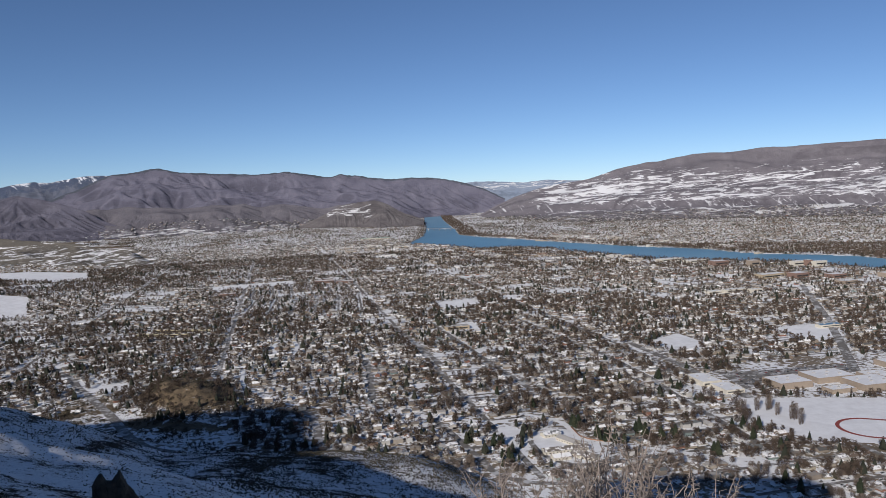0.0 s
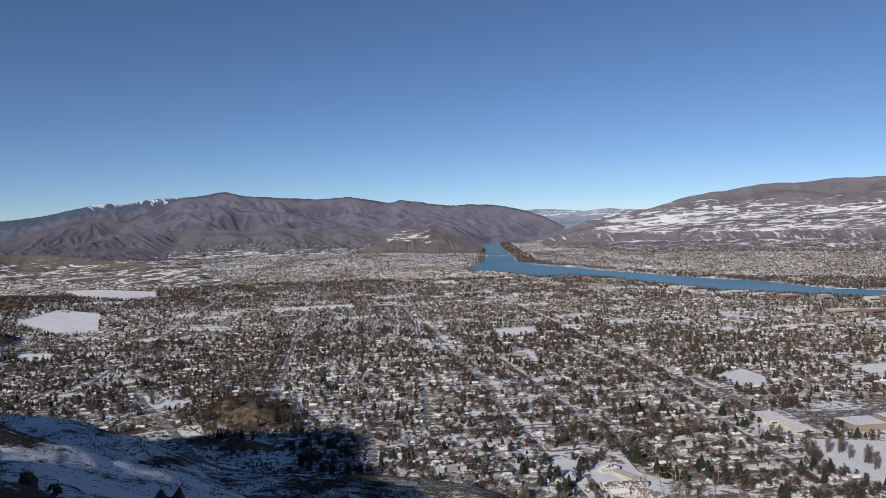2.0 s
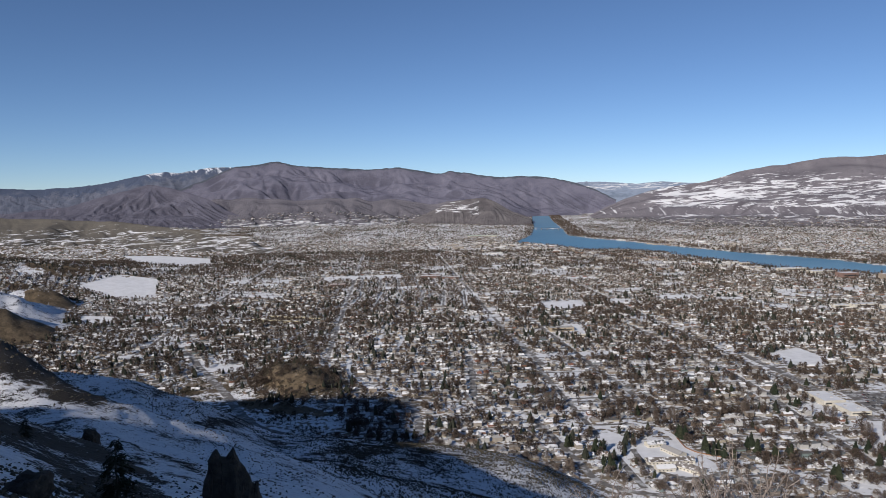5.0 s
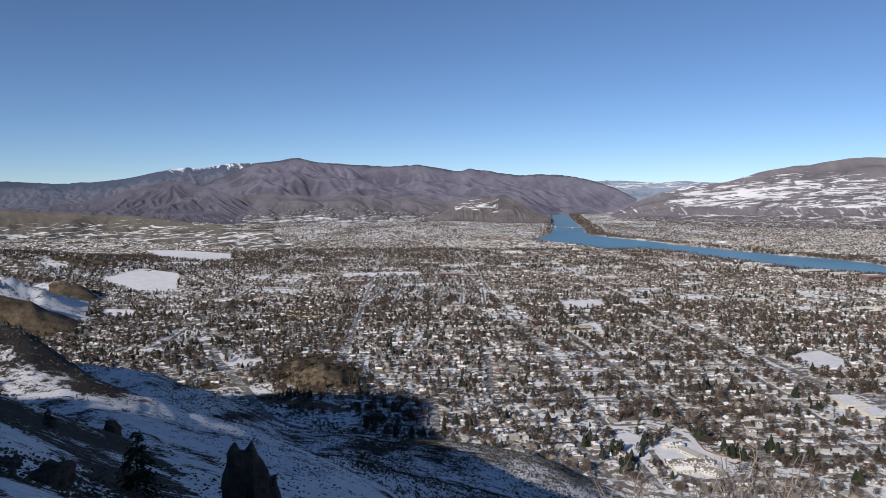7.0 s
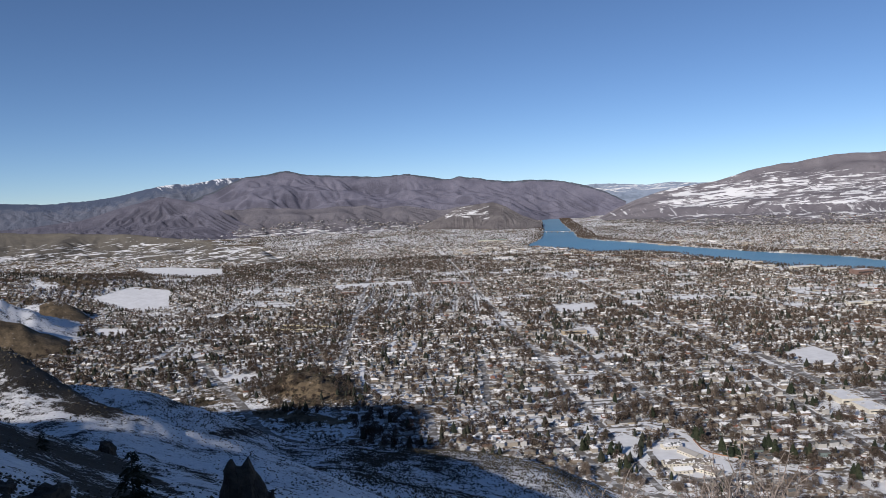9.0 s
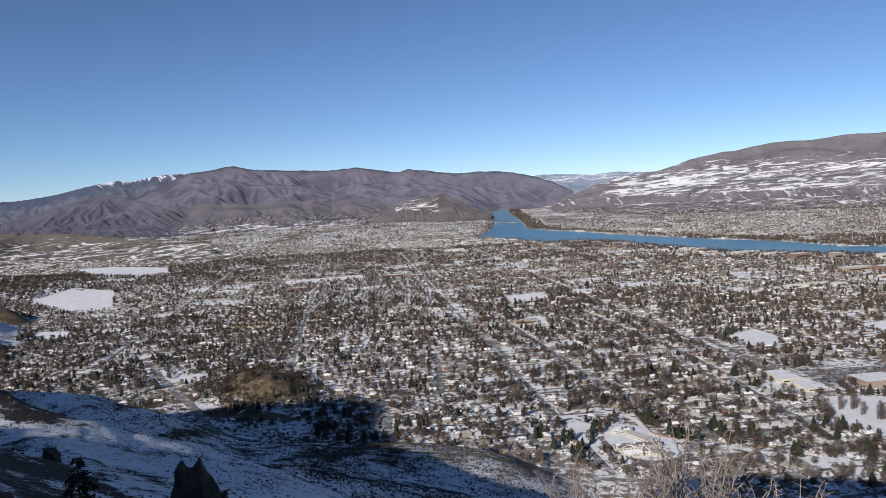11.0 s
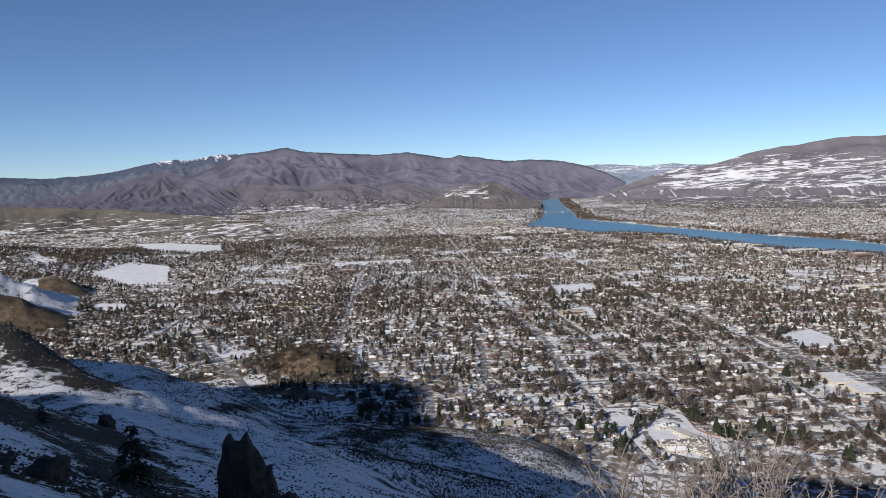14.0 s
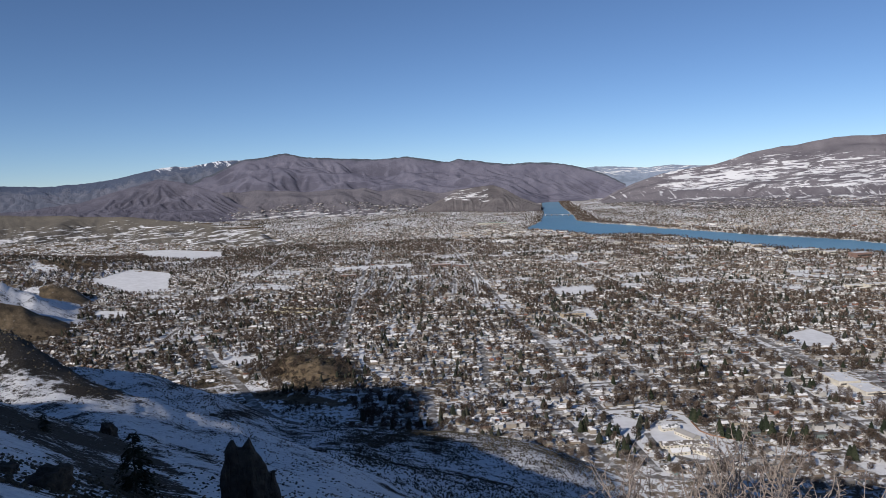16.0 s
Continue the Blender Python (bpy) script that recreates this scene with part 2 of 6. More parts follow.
def mat_hillside(name):
    """Snow over dark soil; the ground's own soil value tells how much of it lies bare."""
    m, n, l, b = material(name)
    v = coords(n, l)
    big = add_noise(n, l, 1.0, 4, coords(n, l, (0.034, 0.05, 0.03), turn=-38), 0.6, 0.5)
    mid = add_noise(n, l, 0.22, 6, v, 0.75)
    fine = add_noise(n, l, 1.4, 5, v, 0.7)
    soil = add_ramp(n, l, fine, [(0.3, (0.012, 0.010, 0.008)), (0.7, (0.040, 0.033, 0.024))])
    snow = add_ramp(n, l, add_noise(n, l, 0.6, 5, v, 0.7), [(0.3, (0.62, 0.63, 0.66)), (0.6, SNOW)])
    f = add_math(n, l, "ADD", add_math(n, l, "MULTIPLY", big, 0.9), add_math(n, l, "MULTIPLY", mid, 0.9))
    f = add_math(n, l, "ADD", f, add_math(n, l, "MULTIPLY", fine, 0.75))
    at_ = n.new("ShaderNodeAttribute")
    at_.attribute_name = "soil"
    f = add_math(n, l, "ADD", f, add_math(n, l, "MULTIPLY", at_.outputs["Fac"], 0.36))
    mask = add_ramp(n, l, add_math(n, l, "SUBTRACT", f, 0.80), [(0.58, (1, 1, 1)), (0.64, (0, 0, 0))])
    slope = add_mix(n, l, mask, soil, snow)
    # the valley floor: dry lawns and lots under patchy snow
    vf = add_math(n, l, "ADD", add_noise(n, l, 0.09, 5, v, 0.65), add_math(n, l, "MULTIPLY", add_noise(n, l, 0.006, 3, v), 0.5))
    lawn = add_ramp(n, l, add_noise(n, l, 0.03, 3, v), [(0.3, (0.135, 0.110, 0.080)), (0.7, (0.26, 0.21, 0.150))])
    floor_ = add_mix(n, l, add_ramp(n, l, vf, [(0.715, (0, 0, 0)), (0.76, (1, 1, 1))]), lawn, SNOW)
    # bare dry grass on bluffs and sunny flanks
    grass = add_ramp(n, l, add_noise(n, l, 0.035, 8, v, 0.78), [(0.36, (0.045, 0.035, 0.023)), (0.5, (0.125, 0.094, 0.058)), (0.64, (0.215, 0.160, 0.098))])
    grass = add_mix(n, l, add_ramp(n, l, add_noise(n, l, 0.10, 6, v, 0.75), [(0.64, (0, 0, 0)), (0.69, (1, 1, 1))]), grass, (0.6, 0.6, 0.62))
    edge = add_math(n, l, "MULTIPLY", add_math(n, l, "SUBTRACT", mid, 0.5), 1.2)
    for attribute, colour in (("valley", floor_), ("dry", grass)):
        w = n.new("ShaderNodeAttribute")
        w.attribute_name = attribute
        fac = add_ramp(n, l, add_math(n, l, "ADD", w.outputs["Fac"], edge), [(0.45, (0, 0, 0)), (0.55, (1, 1, 1))])
        slope = add_mix(n, l, fac, slope, colour)
    l.new(slope, b.inputs["Base Color"])
    h = add_math(n, l, "ADD", add_noise(n, l, 0.5, 5, v, 0.65), add_math(n, l, "MULTIPLY", mask, 0.3))
    add_bump(n, l, b, h, 0.9, 0.8)
    return m


def attribute(n, name):
    k = n.new("ShaderNodeAttribute")
    k.attribute_name = name
    return k.outputs["Fac"]


def mat_range(name, low, high, snow=0.0, snow_band=(0, 1), snow_sides=(-90, 90), speckle=0.4, patches=0.25, wood=(0.06, 0.07, 0.085), woods=0.0, crown=0.0, scarp=None, rough_up=0.65):
    """Dry sage hills: darker where gullies are cut, woods near the crest, snow in bands along the slope or on the tops.
    """
    m, n, l, b = material(name, 0.95)
    uv = coords(n, l, (1, 1, 1), "UV")
    fine = add_noise(n, l, 14.0, 6, uv, 0.75)
    patch = add_noise(n, l, 1.6, 6, coords(n, l, (1, 1.6, 1), "UV"), 0.68, 0.6)
    col = add_ramp(n, l, add_noise(n, l, 0.7, 6, coords(n, l, (1, 1.6, 1), "UV"), 0.65, 0.8), [(0.30, low), (0.5, tuple((p + q) / 2 for p, q in zip(low, high))), (0.72, high)])
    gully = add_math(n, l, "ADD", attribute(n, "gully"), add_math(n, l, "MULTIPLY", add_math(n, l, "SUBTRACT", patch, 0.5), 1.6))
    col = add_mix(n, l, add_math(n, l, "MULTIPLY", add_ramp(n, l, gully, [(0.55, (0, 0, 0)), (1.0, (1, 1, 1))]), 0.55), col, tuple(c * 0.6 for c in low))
    col = add_mix(n, l, add_math(n, l, "MULTIPLY", add_ramp(n, l, fine, [(0.48, (0, 0, 0)), (0.66, (1, 1, 1))]), speckle), col, tuple(c * 0.6 for c in low))
    pale = add_noise(n, l, 2.1, 6, coords(n, l, (1, 3.0, 1), "UV", -8), 0.75, 0.7)
    col = add_mix(n, l, add_ramp(n, l, pale, [(0.68, (0, 0, 0)), (0.73, (patches, patches, patches))]), col, (0.55, 0.54, 0.53))
    below = attribute(n, "below")
    if woods > 0:
        f = add_math(n, l, "ADD", add_math(n, l, "MULTIPLY", below, -1.0 / woods), add_math(n, l, "MULTIPLY", fine, 0.9))
        f = add_math(n, l, "ADD", f, add_math(n, l, "MULTIPLY", patch, 1.4))
        col = add_mix(n, l, add_ramp(n, l, f, [(0.72, (0, 0, 0)), (0.9, (0.85, 0.85, 0.85))]), col, wood)
    sep = n.new("ShaderNodeSeparateXYZ")
    l.new(uv, sep.inputs[0])
    if crown > 0:
        # old snow on the tops, in streaks down the slope
        streak = add_noise(n, l, 1.0, 5, slanted(n, l, (3.2, 1.6, 1), 40), 0.7, 0.8)
        off = add_math(n, l, "MULTIPLY", add_math(n, l, "ABSOLUTE", add_math(n, l, "SUBTRACT", sep.outputs[0], sum(snow_sides) / 2)), 2 / (snow_sides[1] - snow_sides[0]))
        f = add_math(n, l, "SUBTRACT", streak, add_math(n, l, "MULTIPLY", below, 0.36 / crown))
        f = add_math(n, l, "SUBTRACT", f, add_math(n, l, "MULTIPLY", add_math(n, l, "MAXIMUM", add_math(n, l, "SUBTRACT", off, 0.8), 0.0), 1.6))
        f = add_math(n, l, "ADD", f, add_math(n, l, "MULTIPLY", add_math(n, l, "SUBTRACT", fine, 0.5), 0.35))
        col = add_mix(n, l, add_ramp(n, l, f, [(0.50, (0, 0, 0)), (0.56, (1, 1, 1))]), col, (0.75, 0.76, 0.79))
    if snow > 0:
        bands = add_noise(n, l, 1.0, 5, slanted(n, l, (0.6, 5.0, 1), 3.5), 0.68, 1.3)
        lo, hi = snow_band
        mid = add_math(n, l, "MULTIPLY", add_math(n, l, "ABSOLUTE", add_math(n, l, "SUBTRACT", sep.outputs[1], (lo + hi) / 2)), 2 / (hi - lo))
        edge = add_math(n, l, "MULTIPLY", add_math(n, l, "POWER", mid, 3.0), 0.11)
        f = add_math(n, l, "SUBTRACT", bands, edge)
        f = add_math(n, l, "ADD", f, add_math(n, l, "MULTIPLY", add_math(n, l, "SUBTRACT", fine, 0.5), 0.22))
        wide = add_noise(n, l, 1.0, 5, slanted(n, l, (0.26, 2.2, 1), 5), 0.66, 1.3)
        wide = add_math(n, l, "SUBTRACT", wide, add_math(n, l, "ADD", edge, 0.03))
        f = add_math(n, l, "MAXIMUM", f, wide)
        off = add_math(n, l, "MULTIPLY", add_math(n, l, "ABSOLUTE", add_math(n, l, "SUBTRACT", sep.outputs[0], sum(snow_sides) / 2)), 2 / (snow_sides[1] - snow_sides[0]))
        f = add_math(n, l, "SUBTRACT", f, add_math(n, l, "MULTIPLY", add_math(n, l, "MAXIMUM", add_math(n, l, "SUBTRACT", off, 0.85), 0.0), 1.2))
        mask = add_ramp(n, l, f, [(0.585 - snow, (0, 0, 0)), (0.615 - snow, (1, 1, 1))])
        if scarp:
            # a brown scarp below the benches, with snow in its slanting gullies
            zone = add_math(n, l, "MULTIPLY", add_math(n, l, "ABSOLUTE", add_math(n, l, "SUBTRACT", add_math(n, l, "ADD", sep.outputs[1], add_math(n, l, "MULTIPLY", add_math(n, l, "SUBTRACT", patch, 0.5), 0.5)), sum(scarp) / 2)), 2 / (scarp[1] - scarp[0]))
            inside_ = add_ramp(n, l, zone, [(0.9, (1, 1, 1)), (1.0, (0, 0, 0))])
            streaks = add_noise(n, l, 1.0, 4, slanted(n, l, (3.6, 0.9, 1), 48), 0.65, 0.6)
            streaks = add_math(n, l, "ADD", streaks, add_math(n, l, "MULTIPLY", add_math(n, l, "SUBTRACT", patch, 0.5), 0.35))
            mask = add_mix(n, l, inside_, mask, add_ramp(n, l, streaks, [(0.58, (0, 0, 0)), (0.64, (0.8, 0.8, 0.8))]))
        col = add_mix(n, l, mask, col, (0.60, 0.60, 0.61))
    l.new(col, b.inputs["Base Color"])
    relief = add_math(n, l, "ADD", add_noise(n, l, 9.0, 6, coords(n, l, (1, 0.7, 1), "UV", 12), 0.7, 0.6), add_math(n, l, "MULTIPLY", fine, 0.4))
    add_bump(n, l, b, relief, rough_up, 5.0)
    return m


def mat_plain(name, stops, rough=0.9, scale=0.3, random_by="object"):
    m, n, l, b = material(name, rough)
    if random_by == "object":
        r = n.new("ShaderNodeObjectInfo").outputs["Random"]
    else:
        r = n.new("ShaderNodeNewGeometry").outputs["Random Per Island"]
    col = add_ramp(n, l, r, stops, True)
    grain = add_noise(n, l, scale, 5, coords(n, l), 0.7)
    col = add_mix(n, l, add_math(n, l, "MULTIPLY", grain, 0.5), col, (0.05, 0.045, 0.04))
    l.new(col, b.inputs["Base Color"])
    return m


ROOFS = [(0.0, (0.111, 0.108, 0.104)), (0.2, (0.191, 0.167, 0.143)), (0.36, (0.255, 0.230, 0.204)), (0.5, (0.162, 0.122, 0.092)), (0.6, (0.357, 0.340, 0.319)), (0.74, (0.221, 0.151, 0.111)), (0.8, (0.442, 0.425, 0.399)), (0.9, (0.140, 0.151, 0.153))]
WALLS = [(0.0, (0.494, 0.478, 0.445)), (0.22, (0.38, 0.338, 0.281)), (0.4, (0.286, 0.243, 0.195)), (0.54, (0.56, 0.553, 0.54)), (0.7, (0.22, 0.169, 0.13)), (0.8, (0.222, 0.24, 0.255)), (0.88, (0.40, 0.355, 0.27)), (0.93, (0.262, 0.13, 0.09)), (0.97, (0.193, 0.244, 0.233))]


def mat_roof(random_by, bare):
    m, n, l, b = material("shingle_roof_" + random_by, 0.85)
    r = n.new("ShaderNodeObjectInfo").outputs["Random"] if random_by == "object" else n.new("ShaderNodeNewGeometry").outputs["Random Per Island"]
    v = coords(n, l)
    col = add_ramp(n, l, r, ROOFS, True)
    col = add_mix(n, l, add_math(n, l, "MULTIPLY", add_noise(n, l, 1.5, 4, v, 0.7), 0.5), col, (0.06, 0.055, 0.05))
    shifted = add_math(n, l, "FRACT", add_math(n, l, "MULTIPLY", r, 7.31))
    f = add_math(n, l, "ADD", add_noise(n, l, 0.22, 3, v, 0.6), add_math(n, l, "MULTIPLY", shifted, 0.55))
    # snow stays longest on the side away from the sun
    side = n.new("ShaderNodeVectorMath")
    side.operation = "DOT_PRODUCT"
    side.inputs[1].default_value = (SUN_WAY[0], SUN_WAY[1], 0)
    l.new(n.new("ShaderNodeNewGeometry").outputs["True Normal"], side.inputs[0])
    f = add_math(n, l, "SUBTRACT", f, add_math(n, l, "MULTIPLY", side.outputs["Value"], 0.55))
    mask = add_ramp(n, l, f, [(bare, (0, 0, 0)), (bare + 0.06, (1, 1, 1))])
    l.new(add_mix(n, l, mask, col, (0.78, 0.775, 0.765)), b.inputs["Base Color"])
    return m


def mat_asphalt():
    m, n, l, b = material("asphalt", 0.85)
    v = coords(n, l)
    col = add_ramp(n, l, add_noise(n, l, 0.15, 5, v, 0.7), [(0.3, (0.115, 0.107, 0.097)), (0.7, (0.215, 0.198, 0.178))])
    mask = add_ramp(n, l, add_noise(n, l, 0.05, 4, v, 0.7), [(0.50, (0, 0, 0)), (0.60, (0.75, 0.75, 0.75))])
    l.new(add_mix(n, l, mask, col, (0.6, 0.6, 0.6)), b.inputs["Base Color"])
    return m


def mat_snow(name="snow_sheet"):
    m, n, l, b = material(name, 0.8)
    v = coords(n, l)
    col = add_ramp(n, l, add_noise(n, l, 0.05, 6, v, 0.65), [(0.25, (0.66, 0.655, 0.65)), (0.6, SNOW), (0.8, (0.85, 0.85, 0.845))])
    l.new(col, b.inputs["Base Color"])
    add_bump(n, l, b, add_noise(n, l, 0.3, 4, v), 0.3, 0.5)
    return m


def mat_water():
    m, n, l, b = material("river_water", 0.35)
    b.inputs["Specular IOR Level"].default_value = 0.5
    v = coords(n, l)
    # The sky's reflected blue is put into the base colour.
    col = add_ramp(n, l, add_noise(n, l, 0.004, 3, v), [(0.3, (0.11, 0.25, 0.38)), (0.7, (0.15, 0.31, 0.44))])
    l.new(col, b.inputs["Base Color"])
    add_bump(n, l, b, add_noise(n, l, 0.15, 4, coords(n, l, (1, 2.5, 1))), 0.5, 1.0)
    return m


def mat_leaf(name, a, c, random_by):
    m, n, l, b = material(name, 0.9)
    r = n.new("ShaderNodeObjectInfo").outputs["Random"] if random_by == "object" else n.new("ShaderNodeNewGeometry").outputs["Random Per Island"]
    col = add_ramp(n, l, r, [(0.0, a), (1.0, c)])
    g = add_noise(n, l, 0.6, 3, coords(n, l))
    l.new(add_mix(n, l, add_math(n, l, "MULTIPLY", g, 0.6), col, tuple(k * 0.45 for k in a)), b.inputs["Base Color"])
    return m


M_HILL = mat_hillside("snowy_ground")
M_ASPHALT, M_SNOW, M_WATER = mat_asphalt(), mat_snow(), mat_water()
M_ROOF, M_ROOF_I = mat_roof("object", 0.65), mat_roof("island", 0.665)
M_WALL, M_WALL_I = mat_plain("painted_wall", WALLS), mat_plain("painted_walls", WALLS, random_by="island")
M_PINE, M_PINE_I = mat_leaf("conifer_needles", (0.022, 0.032, 0.018), (0.05, 0.055, 0.03), "object"), mat_leaf("conifer_needle_mass", (0.020, 0.026, 0.018), (0.05, 0.05, 0.034), "island")
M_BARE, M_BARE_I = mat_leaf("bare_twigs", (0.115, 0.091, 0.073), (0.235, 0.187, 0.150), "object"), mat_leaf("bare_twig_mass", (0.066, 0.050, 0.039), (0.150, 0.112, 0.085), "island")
M_BARK = mat_plain("bark", [(0.0, (0.10, 0.075, 0.055))])
M_SAGE = mat_leaf("sagebrush_twigs", (0.05, 0.045, 0.03), (0.13, 0.11, 0.075), "island")
M_FLATROOF = mat_plain("flat_roof_gravel", [(0.0, (0.75, 0.75, 0.75)), (0.45, (0.55, 0.54, 0.52)), (0.7, (0.35, 0.34, 0.33))], 0.9, 0.08, "island")
M_BIGWALL = mat_plain("block_wall", [(0.0, (0.60, 0.57, 0.51)), (0.3, (0.44, 0.37, 0.29)), (0.5, (0.72, 0.70, 0.67)), (0.8, (0.33, 0.22, 0.165)), (0.87, (0.50, 0.44, 0.35))], 0.9, 0.1, "island")

# ---- the ground, one sheet ----
lefts = np.concatenate([np.linspace(-180, -42, 42)[:-1], np.linspace(-42, 48, 421), np.linspace(48, 180, 42)[1:-1]])
radii = np.concatenate([[0.0, 1.5], np.geomspace(3, 900, 200)[:-1], np.geomspace(900, 14500, 150)])
LL, RR = np.meshgrid(lefts, radii)
GX, GY = polar(LL, RR)
GZ = land(GX, GY)
on_river = inside(GX, GY, RIVER_POLY)
on_river |= inside(GX + 14, GY + 20, RIVER_POLY)
GZ = np.where(on_river, -5.0, GZ)
gf = grid_faces(len(radii), len(lefts), True)[:, ::-1]
bluff = knoll_at(GX, GY) + waves(GX / 18, GY / 18, 41, 3) * 6
# dry grass on the sunny faces of the spur's first and last nose
face_ = np.where((RR < 2135) | ((RR > 2555) & (RR < 2685) & (LL < 38.4)), 16, -24)
flank = np.where(spur_b(GX, GY) > 5, face_ + waves(GX / 90, GY / 60, 43, 5) * 30, -24)
upland = np.where((LL > 23) & (RR > 3750 - 90 * np.clip(LL - 30, 0, 8)), waves(GX / 150, GY / 110, 44, 5) * 55 + 4, -24)   # dry open ground below the brown hills
ditch = np.where(inside(GX, GY, GULLY), waves(GX / 70, GY / 26, 67, 4) * 40 - 4, -24)   # bare soil along the gully
dry = np.clip(0.5 + np.maximum(np.maximum(bluff - 6, ditch), np.maximum(np.where(RR > 1480, flank, -24), upland)) / 24, 0, 1)
lows = np.maximum(ramp(GZ, 18, 10), ramp(RR, 1040, 1060) * (1 - ramp(LL, 29, 31) * ramp(RR, 2900, 2800) * ramp(spur_b(GX, GY), 6, 12)))
ground = new("ground", mesh_of("ground", squeeze(np.stack([GX, GY, GZ], -1).reshape(-1, 3)), [gf], [M_HILL], None, True))
for key_, data_ in (("valley", lows), ("dry", dry)):
    ground.data.attributes.new(key_, "FLOAT", "POINT").data.foreach_set("value", data_.astype(np.float32).ravel())
# bare soil: the near shoulder, a band along the spur, the far spur's crest
rag = waves(GX / 25, GY / 25, 91, 4)
el_ = np.degrees(np.arctan2(GZ - 350, RR))
sp_ = np.interp(LL, *SPUR)
slant = el_ - 0.60 * LL   # stripes that run down across the shoulder
stripe = waves(slant * 0.95, LL * 0.09, 93, 4, 0.6)
near_ = ramp(RR, 185, 150) * ramp(LL, 2, 8) * ramp(RR, 20, 38)
soil = near_ * np.clip(0.25 + 2.0 * stripe, -0.7, 0.75)
soil = soil + ramp(RR, 38, 20) * np.clip(waves(GX / 6, GY / 4, 96, 4) * 1.6 - 0.15, -0.5, 0.6)   # bare patches round the viewpoint
ks_ = eased(LL, CREST_R, 2.5)
wide_ = np.interp(LL, [31, 33.5, 36.5, 39, 42], [0.1, 0.5, 1.7, 1.9, 1.5])
band = ramp(el_, sp_ - wide_ - 0.3, sp_ - wide_ + 0.2) * ramp(LL, 32.5, 35) * ramp(RR, ks_ * 0.6, ks_ * 0.7) * ramp(RR, ks_ * 1.02, ks_)
soil = np.maximum(soil, band * np.clip(0.8 + 1.1 * rag, 0.1, 0.95))
soil = np.maximum(soil, ramp(RR, 1400, 1500) * 0.08)
# Sunlit slope: bare soil speckle, which also dims the snow for grazing sun.
soil = soil + ramp(RR, 200, 260) * ramp(RR, 800, 640) * ramp(LL, 26, 33) * 0.2
bench_ = ramp(RR, 640, 720) * ramp(RR, 1080, 1040) * ramp(LL, 8, 12) * ramp(LL, 34, 30)   # rows of brush across the lower bench
soil = soil + bench_ * np.clip(waves(el_ * 0.9 + LL * 0.12, LL * 0.12, 95, 3) * 1.5, 0, 0.7)
soil = soil + ramp(GZ, 120, 50) * ramp(RR, 1100, 1000) * ramp(LL, 24, 14) * ramp(LL, 4, 12) * 0.16
layer = ground.data.attributes.new("soil", "FLOAT", "POINT")
layer.data.foreach_set("value", np.clip(soil + rag * 0.25 * (soil > 0.02), -0.8, 1).astype(np.float32).ravel())
tagged(ground, "snowy hillside falling to a wide valley floor of snow and dry grass", "ground", kind="structure")

wr, er = along(RIVER_W, 160), along(RIVER_E, 160)
tt = np.linspace(-0.05, 1.02, 9)[None, :, None]
wp = wr[:, None] * (1 - tt) + er[:, None] * tt
wv = np.concatenate([wp, np.full(wp.shape[:2] + (1,), -1.0)], -1).reshape(-1, 3)
river = new("water", mesh_of("water", squeeze(wv), [grid_faces(160, 9)[:, ::-1]], [M_WATER], smooth=True))
tagged(river, "wide calm blue river winding through the valley", "river", kind="structure")


# ---- ridges and ranges ----
def worn(z, wide, deep, hold, steps, cut, smooth):
    """Running water cuts valleys into a slope: z on a grid of wide x deep metre cells; cells in hold keep their height."""
    rows, cols = z.shape
    n = rows * cols
    idx = np.arange(n).reshape(rows, cols)
    shifts = [(i, j, math.hypot(i * deep, j * wide)) for i in (-1, 0, 1) for j in (-1, 0, 1) if i or j]
    z = z.copy()
    area = np.ones(n)
    for step_ in range(steps):
        pad = np.pad(z, 1, mode="edge")
        best, to, run = np.zeros(z.shape), idx.copy(), np.full(z.shape, 1.0)
        for i, j, d in shifts:
            fall = (z - pad[1 + i:1 + i + rows, 1 + j:1 + j + cols]) / d
            k = fall > best
            best = np.where(k, fall, best)
            to = np.where(k, np.clip(idx + i * cols + j, 0, n - 1), to)
            run = np.where(k, d, run)
        to_, stuck = to.ravel(), (to == idx).ravel()
        if step_ % 2 == 0:
            flow, area = np.ones(n), np.ones(n)
            for _ in range(int(rows * 1.6)):
                flow = np.bincount(to_, np.where(stuck, 0, flow), n)
                area = area + flow
                if not flow.any():
                    break
        q = (cut * np.sqrt(area * wide * deep) / run.ravel()).reshape(rows, cols)
        lower = z.ravel()[to_].reshape(rows, cols)
        nz = (z + q * lower) / (1 + q)
        pad = np.pad(nz, 1, mode="edge")
        nz = nz + smooth * (pad[2:, 1:-1] + pad[:-2, 1:-1] + pad[1:-1, 2:] + pad[1:-1, :-2] - 4 * nz)
        z = np.where(hold, z, nz)
    return z


